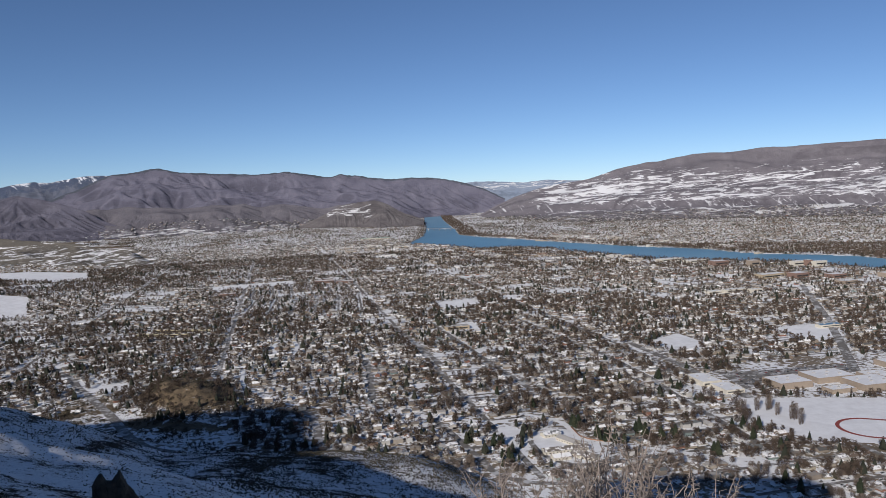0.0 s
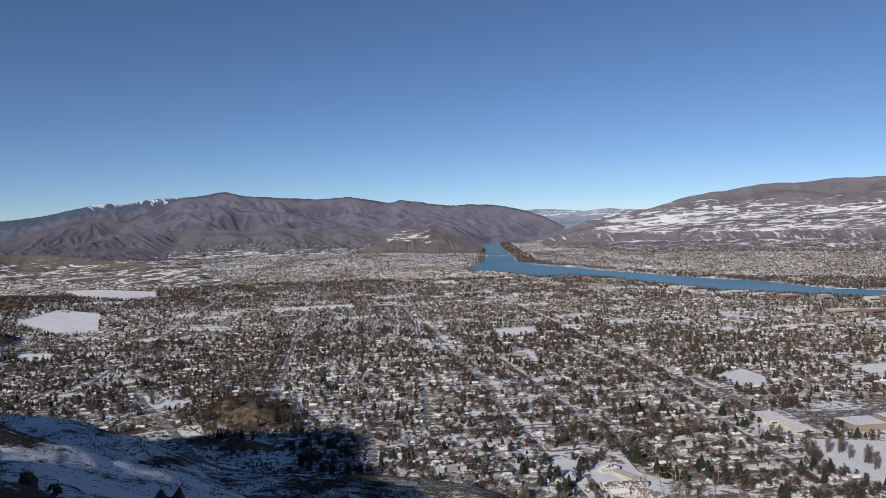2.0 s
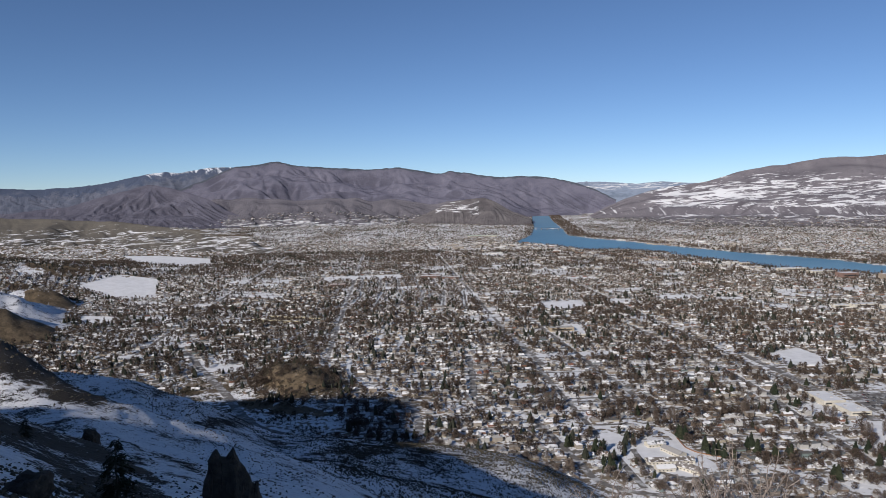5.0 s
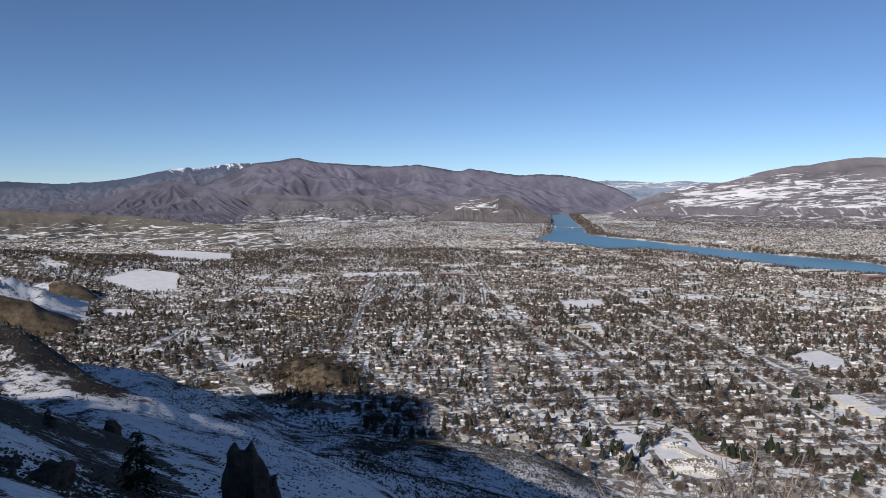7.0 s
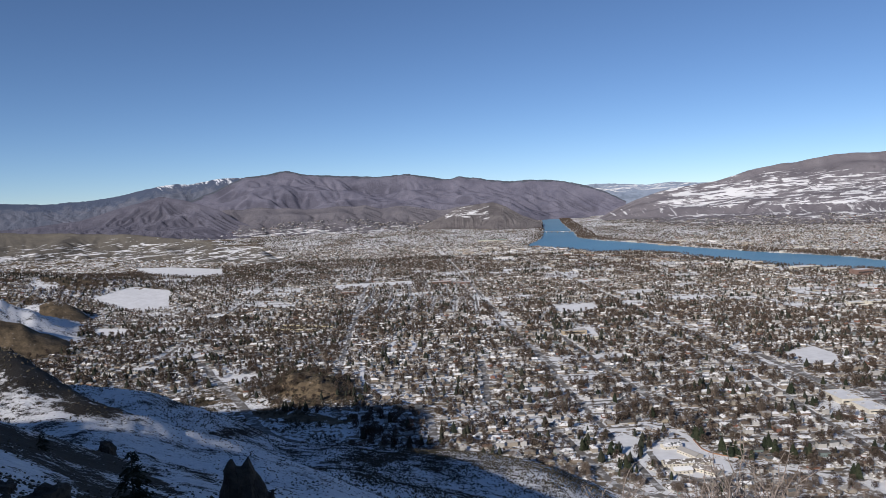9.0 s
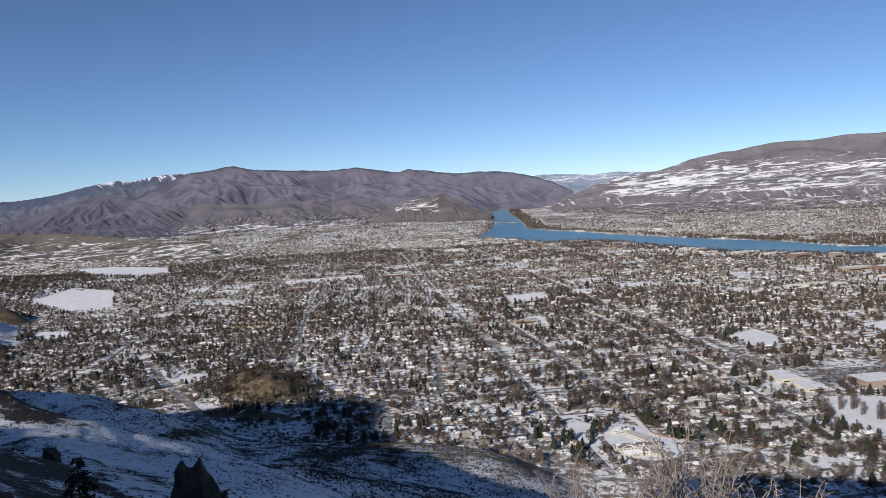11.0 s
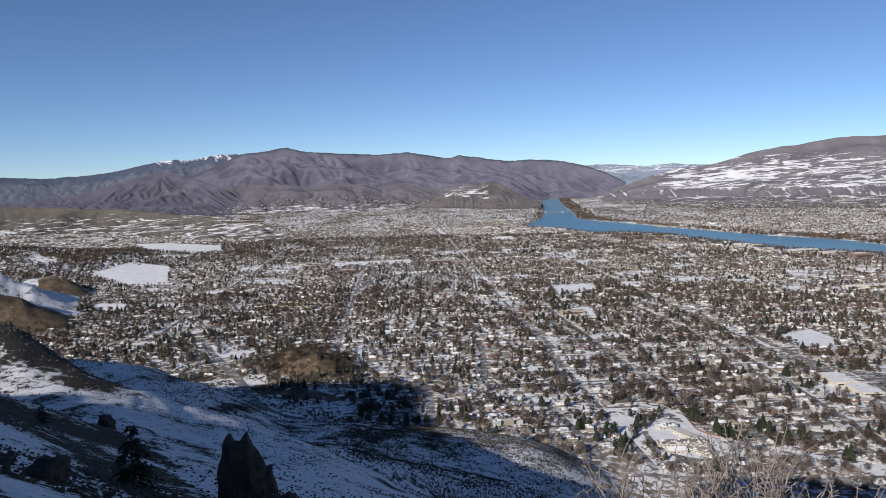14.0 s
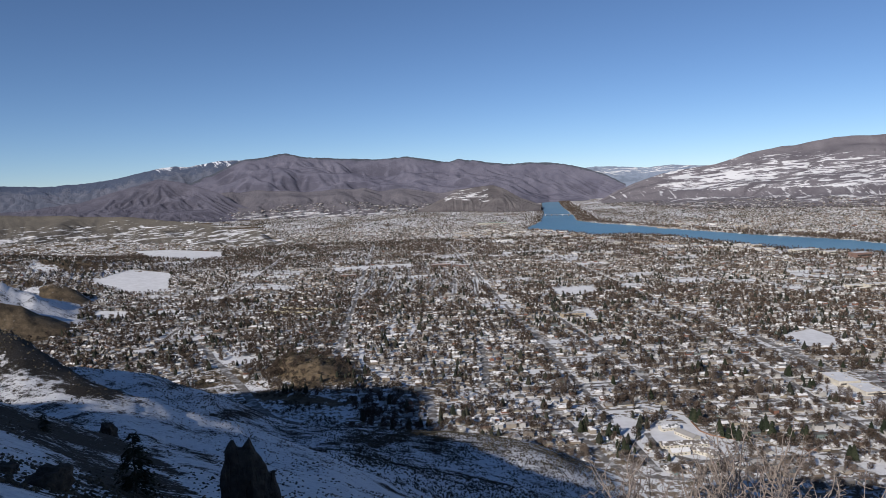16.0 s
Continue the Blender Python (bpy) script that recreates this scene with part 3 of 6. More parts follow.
def ridge(name, crest, foot_r, crest_r, mat, label, cut=0.02, lump=0.12, seed=1, rows=110, power=0.85, step=0.09, category="mountain", trees=0.3, steps=36, smooth=0.08, benches=0.0, knobs=0.0):
    """A range from its foot on the valley floor to its crest, cut by valleys: crest is (degrees left, degrees up) pairs."""
    ca = np.array(crest, float)
    a = np.arange(ca[0, 0], ca[-1, 0] + step, step)
    top = sum(np.interp(a + k * 0.18, ca[:, 0], ca[:, 1]) for k in (-1, 0, 1)) / 3
    jag = waves(a * 1.1, a * 0 + seed, seed, 4) * 0.05 + waves(a * 5.0, a * 0, seed + 5, 2) * 0.05 * trees
    fr = np.interp(a, *zip(*foot_r)) if isinstance(foot_r, list) else np.full_like(a, foot_r)
    cr = np.interp(a, *zip(*crest_r)) if isinstance(crest_r, list) else np.full_like(a, crest_r)
    s = np.linspace(0, 1, rows)[:, None]
    r = fr + (cr - fr) * s
    base = -np.degrees(np.arctan(352 / fr))
    A = np.broadcast_to(a[None], r.shape)
    x, y = polar(A, r)
    high = np.clip(top - base, 0.05, None)
    share = s ** power
    if benches:
        share = share + benches * np.sin(share * 6.283 * 3 + waves(A * 0.25, s * 2 + A * 0, seed + 8, 3) * 2.5) / 19 * ramp(s, 0.1, 0.35)
    mid = np.sin(np.pi * s) ** 0.8
    el = base + high * share + high * lump * mid * (waves(x / 1500, y / 1100, seed + 2, 5, 0.55) - 0.25) + jag * s ** 20
    el = np.minimum(el, np.where(s < 1, base + (top - 0.04 - base) * (0.55 + 0.45 * s), 90) + jag)
    z = 350 + r * np.tan(np.radians(el))
    z = z + waves(x / 60, y / 60, seed + 4, 3) * 6 * mid + waves(x / 260, y / 260, seed + 6, 3) * knobs * mid
    hold = np.zeros(z.shape, bool)
    hold[0], hold[-1], hold[:, 0], hold[:, -1] = True, True, True, True
    wide, deep = radians(step) * float(np.mean(r)), float(np.mean(cr - fr)) / (rows - 1)
    cut_z = worn(z, wide, deep, hold, steps, cut, smooth)
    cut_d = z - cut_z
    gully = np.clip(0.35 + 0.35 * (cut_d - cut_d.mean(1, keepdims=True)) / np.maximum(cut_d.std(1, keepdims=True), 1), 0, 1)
    P = squeeze(np.stack([x, y, cut_z], -1))
    el = np.degrees(np.arctan2(cut_z - 350, r))
    backs = [(1.015, cut_z[-1] - 8), (1.04, cut_z[-1] - 60), (1.14, np.full_like(a, -30.0))]   # rounded over the top and down behind
    V = np.concatenate([P.reshape(-1, 3)] + [squeeze(np.stack([*polar(a, cr * k_), z_], -1)) for k_, z_ in backs])
    uv = np.concatenate([np.stack([A, el], -1).reshape(-1, 2)] + [np.stack([a, top], -1)] * 3)
    ob = new(name, mesh_of(name, V, [grid_faces(rows + 3, len(a))[:, ::-1]], [mat], smooth=True, uv=uv))
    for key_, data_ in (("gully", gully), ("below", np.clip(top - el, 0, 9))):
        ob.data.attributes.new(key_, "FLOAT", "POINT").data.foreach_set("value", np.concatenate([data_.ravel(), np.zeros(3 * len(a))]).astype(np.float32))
    tagged(ob, label, category, kind="structure")
    return P


SCARP = (-1.75, -1.15)   # degrees up, of the scarp across the river
# Blue-mauve haze is painted into the far ranges' base colours.
HAZED_SAGE_LO, HAZED_SAGE_HI = (0.104, 0.101, 0.137), (0.180, 0.172, 0.214)
M_RANGE = mat_range("hazed_dry_range", HAZED_SAGE_LO, HAZED_SAGE_HI, woods=0.35, patches=0.12)
M_CONE = mat_range("hazed_dry_mountain", (0.088, 0.085, 0.113), (0.150, 0.143, 0.176), patches=0.08)
M_FOOT = mat_range("hazed_sage_foothills", (0.108, 0.101, 0.118), (0.18, 0.166, 0.178), 0.10, (-3.6, -1.8))
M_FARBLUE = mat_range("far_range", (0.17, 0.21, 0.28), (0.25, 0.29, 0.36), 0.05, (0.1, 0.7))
# Haze put into the colour turns the peaks' woods blue.
M_PEAKS = mat_range("hazed_forested_peaks", (0.095, 0.11, 0.15), (0.18, 0.185, 0.225), wood=(0.07, 0.09, 0.14), woods=1.5, crown=1.1, snow_sides=(23.4, 31.2), patches=0.1)
M_EAST = mat_range("snow_streaked_slope", (0.118, 0.108, 0.122), (0.185, 0.170, 0.183), 0.060, (-2.6, 1.25), (-56, -4.5), scarp=SCARP)
M_BROWN = mat_range("brown_hills", (0.078, 0.072, 0.065), (0.150, 0.134, 0.110), 0.05, (-6.2, -2.0), speckle=0.5, patches=0.5, rough_up=0.2)
M_BUTTE = mat_range("rocky_butte", (0.085, 0.077, 0.082), (0.165, 0.15, 0.148), 0.02, (-1.7, -0.5), (5.4, 9.4))

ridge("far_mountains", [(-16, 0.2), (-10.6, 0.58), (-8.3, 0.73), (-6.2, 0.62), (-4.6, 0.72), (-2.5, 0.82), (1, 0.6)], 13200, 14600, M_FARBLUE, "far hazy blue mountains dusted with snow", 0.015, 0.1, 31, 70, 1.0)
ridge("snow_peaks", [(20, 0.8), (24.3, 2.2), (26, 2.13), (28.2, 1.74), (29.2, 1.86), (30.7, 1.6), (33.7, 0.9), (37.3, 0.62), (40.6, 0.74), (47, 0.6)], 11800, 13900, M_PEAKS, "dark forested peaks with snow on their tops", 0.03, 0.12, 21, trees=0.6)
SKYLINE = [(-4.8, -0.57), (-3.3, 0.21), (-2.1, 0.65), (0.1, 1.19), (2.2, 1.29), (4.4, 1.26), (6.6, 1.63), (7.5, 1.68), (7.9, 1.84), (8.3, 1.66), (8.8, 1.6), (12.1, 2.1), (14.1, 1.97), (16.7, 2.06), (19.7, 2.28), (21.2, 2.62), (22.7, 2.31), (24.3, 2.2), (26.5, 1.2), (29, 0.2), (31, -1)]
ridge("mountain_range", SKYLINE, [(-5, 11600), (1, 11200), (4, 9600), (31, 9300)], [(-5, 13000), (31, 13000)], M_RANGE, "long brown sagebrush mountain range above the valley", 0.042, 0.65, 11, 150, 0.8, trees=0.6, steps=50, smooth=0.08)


def foothill_crest(a0, a1, share, low, lump, seed):
    """Rounded foothills below a part of the skyline's height."""
    a = np.arange(a0, a1, 0.35)
    top = np.interp(a, *zip(*SKYLINE))
    e = low + share * (top - low) + lump * waves(a * 0.42, a * 0 + seed, seed, 2)
    e = e - 2.2 * (1 - ramp(a, a0, a0 + 7)) - 2.0 * ramp(a, a1 - 6, a1)
    return list(zip(a, e))


APRON = ridge("foothills", foothill_crest(1, 34, 0.33, -1.7, 0.5, 8), [(1, 9300), (9, 9000), (14, 7500), (35, 7300)], [(1, 9700), (35, 10000)], M_FOOT, "low rounded foothills above scattered houses", 0.04, 0.5, 17, 100, 1.1)
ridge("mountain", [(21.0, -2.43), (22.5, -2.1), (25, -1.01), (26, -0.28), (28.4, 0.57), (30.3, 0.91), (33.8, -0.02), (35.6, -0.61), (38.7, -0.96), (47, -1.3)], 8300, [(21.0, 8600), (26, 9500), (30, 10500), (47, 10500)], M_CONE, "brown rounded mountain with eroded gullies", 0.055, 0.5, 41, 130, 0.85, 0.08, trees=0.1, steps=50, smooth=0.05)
ridge("butte", [(1.6, -2.0), (2.2, -1.73), (3.1, -1.42), (4.4, -0.62), (5.3, -0.35), (7.5, -0.52), (8.8, -1.04), (10.6, -1.9), (11.4, -2.2)], [(1.6, 8100), (5, 8050), (7, 8500), (11.4, 8850)], [(1.6, 8900), (11.4, 8950)], M_BUTTE, "low dark rocky butte beside the river", 0.05, 0.7, 51, 90, 0.8, 0.05, "hill", 0.2, 36, 0.04)
EAST = ridge("east_mountain", [(-46, 2.4), (-31.1, 2.29), (-25.4, 2.24), (-21.6, 2.25), (-19, 2.30), (-17.3, 1.96), (-15.9, 1.92), (-13.3, 1.36), (-11.4, 0.78), (-7.5, 0.10), (-5.4, -0.57), (-4.2, -1.08), (-3.2, -1.6), (-2.4, -2.0)], [(-46, 7600), (-10, 7600), (-3, 9800)], 10800, M_EAST, "broad plateau slope streaked with bands of snow", 0.012, 0.10, 61, 130, 1.15, category="mountain", trees=0.1, benches=0.8)
ridge("brown_hills", [(20.5, -4.75), (21.8, -3.9), (23.2, -3.1), (25.3, -3.0), (26.5, -2.6), (28.1, -2.36), (30, -2.11), (32.3, -1.74), (35.6, -1.52), (38.7, -1.34), (40.7, -1.19), (47, -1)], [(20.5, 4250), (30, 4550), (47, 4600)], [(21.5, 4800), (27, 5500), (34, 6500), (47, 8000)], M_BROWN, "low brown grassy hills with thin snow", 0.06, 0.8, 74, 130, 0.8, category="hill", trees=0.1, knobs=38)

# ---- the ridge beside and behind the viewpoint, which shades the slope ----
SU = np.array([math.sin(radians(180 - SUN_LEFT)), math.cos(radians(180 - SUN_LEFT))])   # the way the sunlight goes
SV = np.array([SU[1], -SU[0]])
pv = np.linspace(-2200, 200, 801)
pw = np.concatenate([np.linspace(-420, -20, 20), np.linspace(0, 110, 12)])
CREST_H = [(-2200, 330), (-1433, 470), (-1227, 530), (-1122, 560), (-1000, 590), (-906, 603), (-860, 618), (-847, 622), (-786, 616), (-763, 606.5), (-747, 600), (-730, 580), (-689, 551), (-671, 546), (-612, 524), (-552, 497), (-515, 495), (-469, 484), (-459, 482), (-446, 460), (-434, 455), (-410, 452), (-387, 452), (-381, 442), (-375, 440), (-352, 444), (-345, 446), (-329, 447), (-320, 443), (-309, 444), (-300, 445), (-292, 443), (-285, 444), (-278, 447), (-270, 470), (-266, 482), (-242, 493), (-189, 501), (-145, 499), (-88, 503), (-40, 499), (-18, 487), (-12, 470), (-4, 415), (0, 405), (60, 370), (200, 300)]   # the ridge's height, across the sunlight
crest_h = np.interp(pv, *zip(*CREST_H))
PV, PW = np.meshgrid(pv, pw)
CH = np.broadcast_to(crest_h, PV.shape) + waves(PV / 25, PV * 0, 78, 3) * 0.6
W0 = -150 - 0.35 * np.maximum(0, -PV)
PX, PY = (PW + W0) * SU[0] + PV * SV[0], (PW + W0) * SU[1] + PV * SV[1]
floor_h = land(PX, PY)
fall = np.where(PW > 0, 1 - ramp(PW, 0, 110), ramp(PW, -420, 0) * 0.6 + 0.4)
PZ = np.where(PW > 0, np.minimum(CH, floor_h - 1) * (1 - fall) + CH * fall, CH * fall)
hill = new("hilltop_ridge", mesh_of("hilltop_ridge", squeeze(np.stack([PX, PY, PZ], -1).reshape(-1, 3)), [grid_faces(len(pw), len(pv))], [M_HILL], smooth=True))
tagged(hill, "rocky hilltop ridge behind the viewpoint", "hill", kind="structure")



# ---- the town plan ----
GRID = 13.0   # the streets run 13 degrees left of the first view
CG, SG = math.cos(radians(GRID)), math.sin(radians(GRID))


def to_xy(u, v, turn=GRID):
    c, s = math.cos(radians(turn)), math.sin(radians(turn))
    return u * c - v * s, u * s + v * c


def to_uv(x, y):
    return x * CG + y * SG, -x * SG + y * CG


FIELDS = {   # open snow: sports fields, orchards and lots
    "west_field": [(-1779, 2521), (-1804, 2840), (-1624, 2820), (-1376, 2367), (-1455, 2286)],
    "orchard_field": [(-2543, 4039), (-2316, 4062), (-1896, 3869), (-1723, 3483), (-1809, 3327), (-2125, 3500)],
    "park_field": [(-45, 2342), (89, 2397), (109, 2247), (-17, 2208)],
    "yard_field": [(22, 1940), (66, 1965), (84, 1840), (34, 1835)],
    "school_field": [(456, 1637), (540, 1705), (561, 1599), (527, 1531), (470, 1551)],
    "long_field": [(-975, 2983), (-662, 3132), (-623, 3005), (-914, 2867)],
    "college_field": [(776, 1730), (936, 1772), (880, 1607), (799, 1559), (761, 1662)],
    "stadium_field": [(461, 1168), (530, 1160), (690, 1137), (760, 1110), (700, 900), (560, 940), (485, 960), (442, 1038)],
    "small_field": [(-1360, 1920), (-1380, 1970), (-1273, 1966), (-1228, 1863), (-1301, 1851)],
    "slope_lot": [(67, 1059), (88, 1070), (102, 1046), (88, 982), (69, 997)],
    "court": [(116, 1035), (150, 1050), (176, 1040), (200, 975), (215, 950), (176, 905), (130, 905), (112, 975)],
    "church_lot": [(-700, 1400), (-640, 1420), (-600, 1370), (-660, 1350)],
    "corner_lot": [(330, 2520), (470, 2560), (480, 2470), (350, 2450)],
    "east_field": [(930, 1560), (1030, 1620), (1060, 1500), (960, 1440)],
    "north_lot": [(-300, 3560), (-60, 3640), (-40, 3540), (-280, 3480)],
    "rail_lot": [(-80, 4450), (260, 4330), (300, 4250), (-60, 4350)],
}
MALL = [(540, 1180), (545, 1390), (900, 1440), (900, 1090), (690, 1150)]
PARKING = [(500, 1215), (492, 1335), (560, 1330), (740, 1360), (750, 1305), (560, 1295), (532, 1240)]
SCHOOL = [(420, 1180), (425, 1310), (500, 1330), (510, 1195)]


def free(x, y, pad=0):
    """True where yards and houses may stand."""
    ok = ~inside(x, y, RIVER_POLY) & ~inside(x, y, MALL) & ~inside(x, y, SCHOOL) & ~inside(x, y, PARKING)
    for p in FIELDS.values():
        ok &= ~inside(x, y, p)
    return ok


LOTS = []   # snowy lots and yards: centre along and across the grid, half sizes
g_ = np.random.default_rng(33)
for k in range(130):
    a_, r0_ = g_.uniform(-34, 44), math.sqrt(g_.uniform(1150 ** 2, 4300 ** 2))
    x_, y_ = polar(a_, r0_)
    big_ = r0_ / 1500
    LOTS.append((*to_uv(float(x_), float(y_)), g_.uniform(12, 42) * big_, g_.uniform(9, 24) * big_))


def in_lot(x, y):
    u, v = to_uv(np.asarray(x, float), np.asarray(y, float))
    hit = np.zeros(u.shape, bool)
    for cu_, cv_, hu_, hv_ in LOTS:
        hit |= (np.abs(u - cu_) < hu_ + 4) & (np.abs(v - cv_) < hv_ + 4)
    return hit


def field(name, poly, mat, lift=0.35):
    p = along(poly + [poly[0]], 49)[:-1]
    mid = p.mean(0)
    rings = np.concatenate([mid + (p - mid) * k for k in (1.0, 0.66, 0.33)])
    xy = np.concatenate([rings, mid[None]])
    xyz = np.concatenate([xy, (land(xy[:, 0], xy[:, 1]) + lift)[:, None]], -1)
    f = grid_faces(3, 48, True)
    c = np.stack([np.arange(48) + 96, (np.arange(48) + 1) % 48 + 96, np.full(48, 144)], -1)
    ob = new(name, mesh_of(name, squeeze(xyz), [f, c], [mat], smooth=True))
    return tagged(ob, "open snow-covered field among houses", "field", kind="structure")


for fname, poly in FIELDS.items():
    field("ground_" + fname, poly, M_SNOW)


lv, lf = [], []
for cu_, cv_, hu_, hv_ in LOTS:
    gx, gy = np.meshgrid(np.linspace(-1, 1, 4), np.linspace(-1, 1, 4))
    x_, y_ = to_xy(cu_ + gx.ravel() * hu_, cv_ + gy.ravel() * hv_)
    if free(x_, y_).all() and (land(x_, y_) < 30).all():
        lf.append(grid_faces(4, 4) + len(lv) * 16)
        lv.append(np.stack([x_, y_, land(x_, y_) + 0.3], -1))
tagged(new("snowy_lots", mesh_of("snowy_lots", squeeze(np.concatenate(lv)), [np.concatenate(lf)], [M_SNOW])), "open snow-covered lots and yards between the houses", "snow", kind="stuff")


WAYS = np.zeros((1160, 860), bool)   # where streets run, on a 5 m raster from (-3000, 700)


def on_way(x, y):
    i, j = np.clip(((np.asarray(x) + 3000) / 5).astype(int), 0, 1159), np.clip(((np.asarray(y) - 700) / 5).astype(int), 0, 859)
    return WAYS[i, j]


def road(points, width, mat=None, label="grey asphalt street with snowy edges", lift=0.3, name="road"):
    pts = np.array(points, float)
    length = np.linalg.norm(np.diff(pts, axis=0), axis=1).sum()
    p = along(points, max(3, int(length / 14)))
    if len(points) > 2:
        for _ in range(3):
            p[1:-1] = (p[:-2] + 2 * p[1:-1] + p[2:]) / 4
    d = np.gradient(p, axis=0)
    nrm = np.stack([-d[:, 1], d[:, 0]], -1) / np.maximum(np.linalg.norm(d, axis=1, keepdims=True), 1e-6)
    fine_ = along(p, max(3, int(length / 3)))
    for k in range(-8, 9):
        off_ = np.gradient(fine_, axis=0)
        off_ = np.stack([-off_[:, 1], off_[:, 0]], -1) / np.maximum(np.linalg.norm(off_, axis=1, keepdims=True), 1e-6)
        q = fine_ + off_ * (width / 2 + 2.5) * k / 8
        i, j = ((q[:, 0] + 3000) / 5).astype(int), ((q[:, 1] - 700) / 5).astype(int)
        s_ = (i >= 0) & (i < 1160) & (j >= 0) & (j < 860)
        WAYS[i[s_], j[s_]] = True
    cols = [p + nrm * width * k for k in (-0.5, 0, 0.5)]
    xy = np.stack(cols, 1).reshape(-1, 2)
    xyz = np.concatenate([xy, (land(xy[:, 0], xy[:, 1]) + lift)[:, None]], -1)
    ob = new(name, mesh_of(name, squeeze(xyz), [grid_faces(len(p), 3)], [mat or M_ASPHALT], smooth=True))
    return tagged(ob, label, "road", kind="structure")


HILL_FOOT = lambda x, y: land(x, y) < 12


def clip_runs(f, lo, hi, step=20.0):
    """The stretches of a straight street that lie on the valley floor, in view and off the river and fields."""
    t = np.arange(lo, hi, step)
    x, y = f(t)
    r = np.hypot(x, y)
    left = np.degrees(np.arctan2(-x, y))
    ok = free(x, y) & ~inside(x, y, GULLY) & (knoll_at(x, y) < 4) & HILL_FOOT(x, y) & (r > 860) & (r < 4600) & (left > -36) & (left < 46)
    runs, start = [], None
    for i, k in enumerate(ok):
        if k and start is None:
            start = i
        if (not k or i == len(ok) - 1) and start is not None:
            if i - start > 5:
                runs.append((t[start], t[i - 1]))
            start = None
    return runs


CELL = 430.0
ARTERIAL = 300.0


def districts():
    """Blocks of streets, each with its own spacing and direction."""
    g = np.random.default_rng(21)
    out = []
    for i in range(-8, 9):
        for j in range(0, 12):
            u0, v0 = ARTERIAL + i * CELL, 520 + j * CELL
            across = g.random() < (0.96 if v0 < 2000 else 0.8)
            turn = GRID + (g.choice([-24, 18, 30]) if u0 < -500 else g.choice([0, 0, 0, 4, -5]))
            out.append((u0, v0, across, turn, g.uniform(60, 73), g.uniform(15.6, 18.6)))
    return out


def in_district(d, a, b):
    """Place in the plane of a, along its streets, and b, across them."""
    u0, v0, across, turn = d[:4]
    cx, cy = to_xy(u0 + CELL / 2, v0 + CELL / 2)
    p, q = (b - CELL / 2, a - CELL / 2) if not across else (a - CELL / 2, b - CELL / 2)
    x, y = to_xy(p, q, turn)
    return cx + x, cy + y


DISTRICTS = districts()
for i in range(-6, 9):
    u = ARTERIAL + i * CELL
    for a, b in clip_runs(lambda t: to_xy(np.full_like(t, u), t), 500, 4700):
        road([to_xy(u, a), to_xy(u, b)], 9, label="straight grey avenue through the town")
for j in range(0, 11):
    v = 520 + j * CELL
    for a, b in clip_runs(lambda t: to_xy(t, np.full_like(t, v)), -1500, 3200):
        road([to_xy(a, v), to_xy(b, v)], 8.5, lift=0.36, label="straight grey avenue through the town")
for d in DISTRICTS:
    for k in range(int(CELL // d[4])):
        bb = (k + 0.5) * CELL / int(CELL // d[4])
        for a, b in clip_runs(lambda t: in_district(d, t, np.full_like(t, bb)), 8, CELL - 4):
            road([in_district(d, a, bb), in_district(d, b, bb)], 6.5, lift=0.42)

# winding roads at the foot of the hill
GULLY_ROAD = [(-835, 1539), (-765, 1461), (-725, 1398), (-676, 1337), (-616, 1258), (-563, 1189), (-514, 1117), (-477, 1067), (-436, 1025), (-393, 1006)]
road(GULLY_ROAD, 15, label="dark asphalt road climbing along the gully", lift=0.6)
road([(-425, 1483), (-400, 1380), (-358, 1304), (-293, 1236), (-185, 1182), (-88, 1149), (60, 1090), (180, 1060)], 8, M_SNOW, label="snow-covered canal path winding below the knoll", lift=0.6)
road([(-244, 1190), (-226, 1160), (-205, 1090), (-192, 1023)], 12, label="short dark asphalt road in the hill's shadow", lift=0.6)
road([(-180, 1545), (-160, 1440), (-147, 1336), (-133, 1224)], 12, label="curving dark asphalt road between houses", lift=0.6)
road([(-30, 1120), (1, 1040), (24, 967), (41, 927), (49, 881), (90, 850), (160, 845)], 10, label="grey lane winding along the foot of the hill", lift=0.6)
road([(110, 1125), (137, 1107), (166, 1082), (172, 1040), (182, 999), (236, 967), (289, 941), (332, 915), (420, 880)], 9, M_SNOW, "snow-covered canal path curving past the houses", 0.7)
road([(1182, 2416), (949, 1810), (766, 1378), (730, 1295)], 18, label="wide main road past the playing fields", lift=0.7)
road([(108, 1000), (112, 960), (130, 915), (170, 895), (215, 930)], 8, label="dark drive round the courtyard", lift=0.8)
for run_, wide_ in (([(-60, 2020), (31, 1676), (51, 1601), (85, 1464), (140, 1270)], 11), ([(200, 1950), (280, 1653), (327, 1503), (366, 1310), (376, 1184), (393, 1062), (410, 960)], 11), ([(405, 1620), (440, 1442), (454, 1357), (468, 1264), (485, 1165)], 16),
                    ([(-130, 1205), (16, 1219), (120, 1234), (289, 1268), (430, 1292)], 10), ([(-150, 1960), (-112, 1815), (-75, 1695), (-18, 1470)], 11), ([(248, 1092), (352, 1169)], 8)):
    road(run_, wide_, label="long grey street between rows of houses", lift=0.62)
road([(-393, 1636), (-412, 1700), (-426, 1768), (-405, 1791), (-374, 1772), (-354, 1690), (-352, 1618)], 9, M_SNOW, "snowy loop road round a walled basin", 0.75)
field("pavement_parking", PARKING, M_ASPHALT, 0.4)

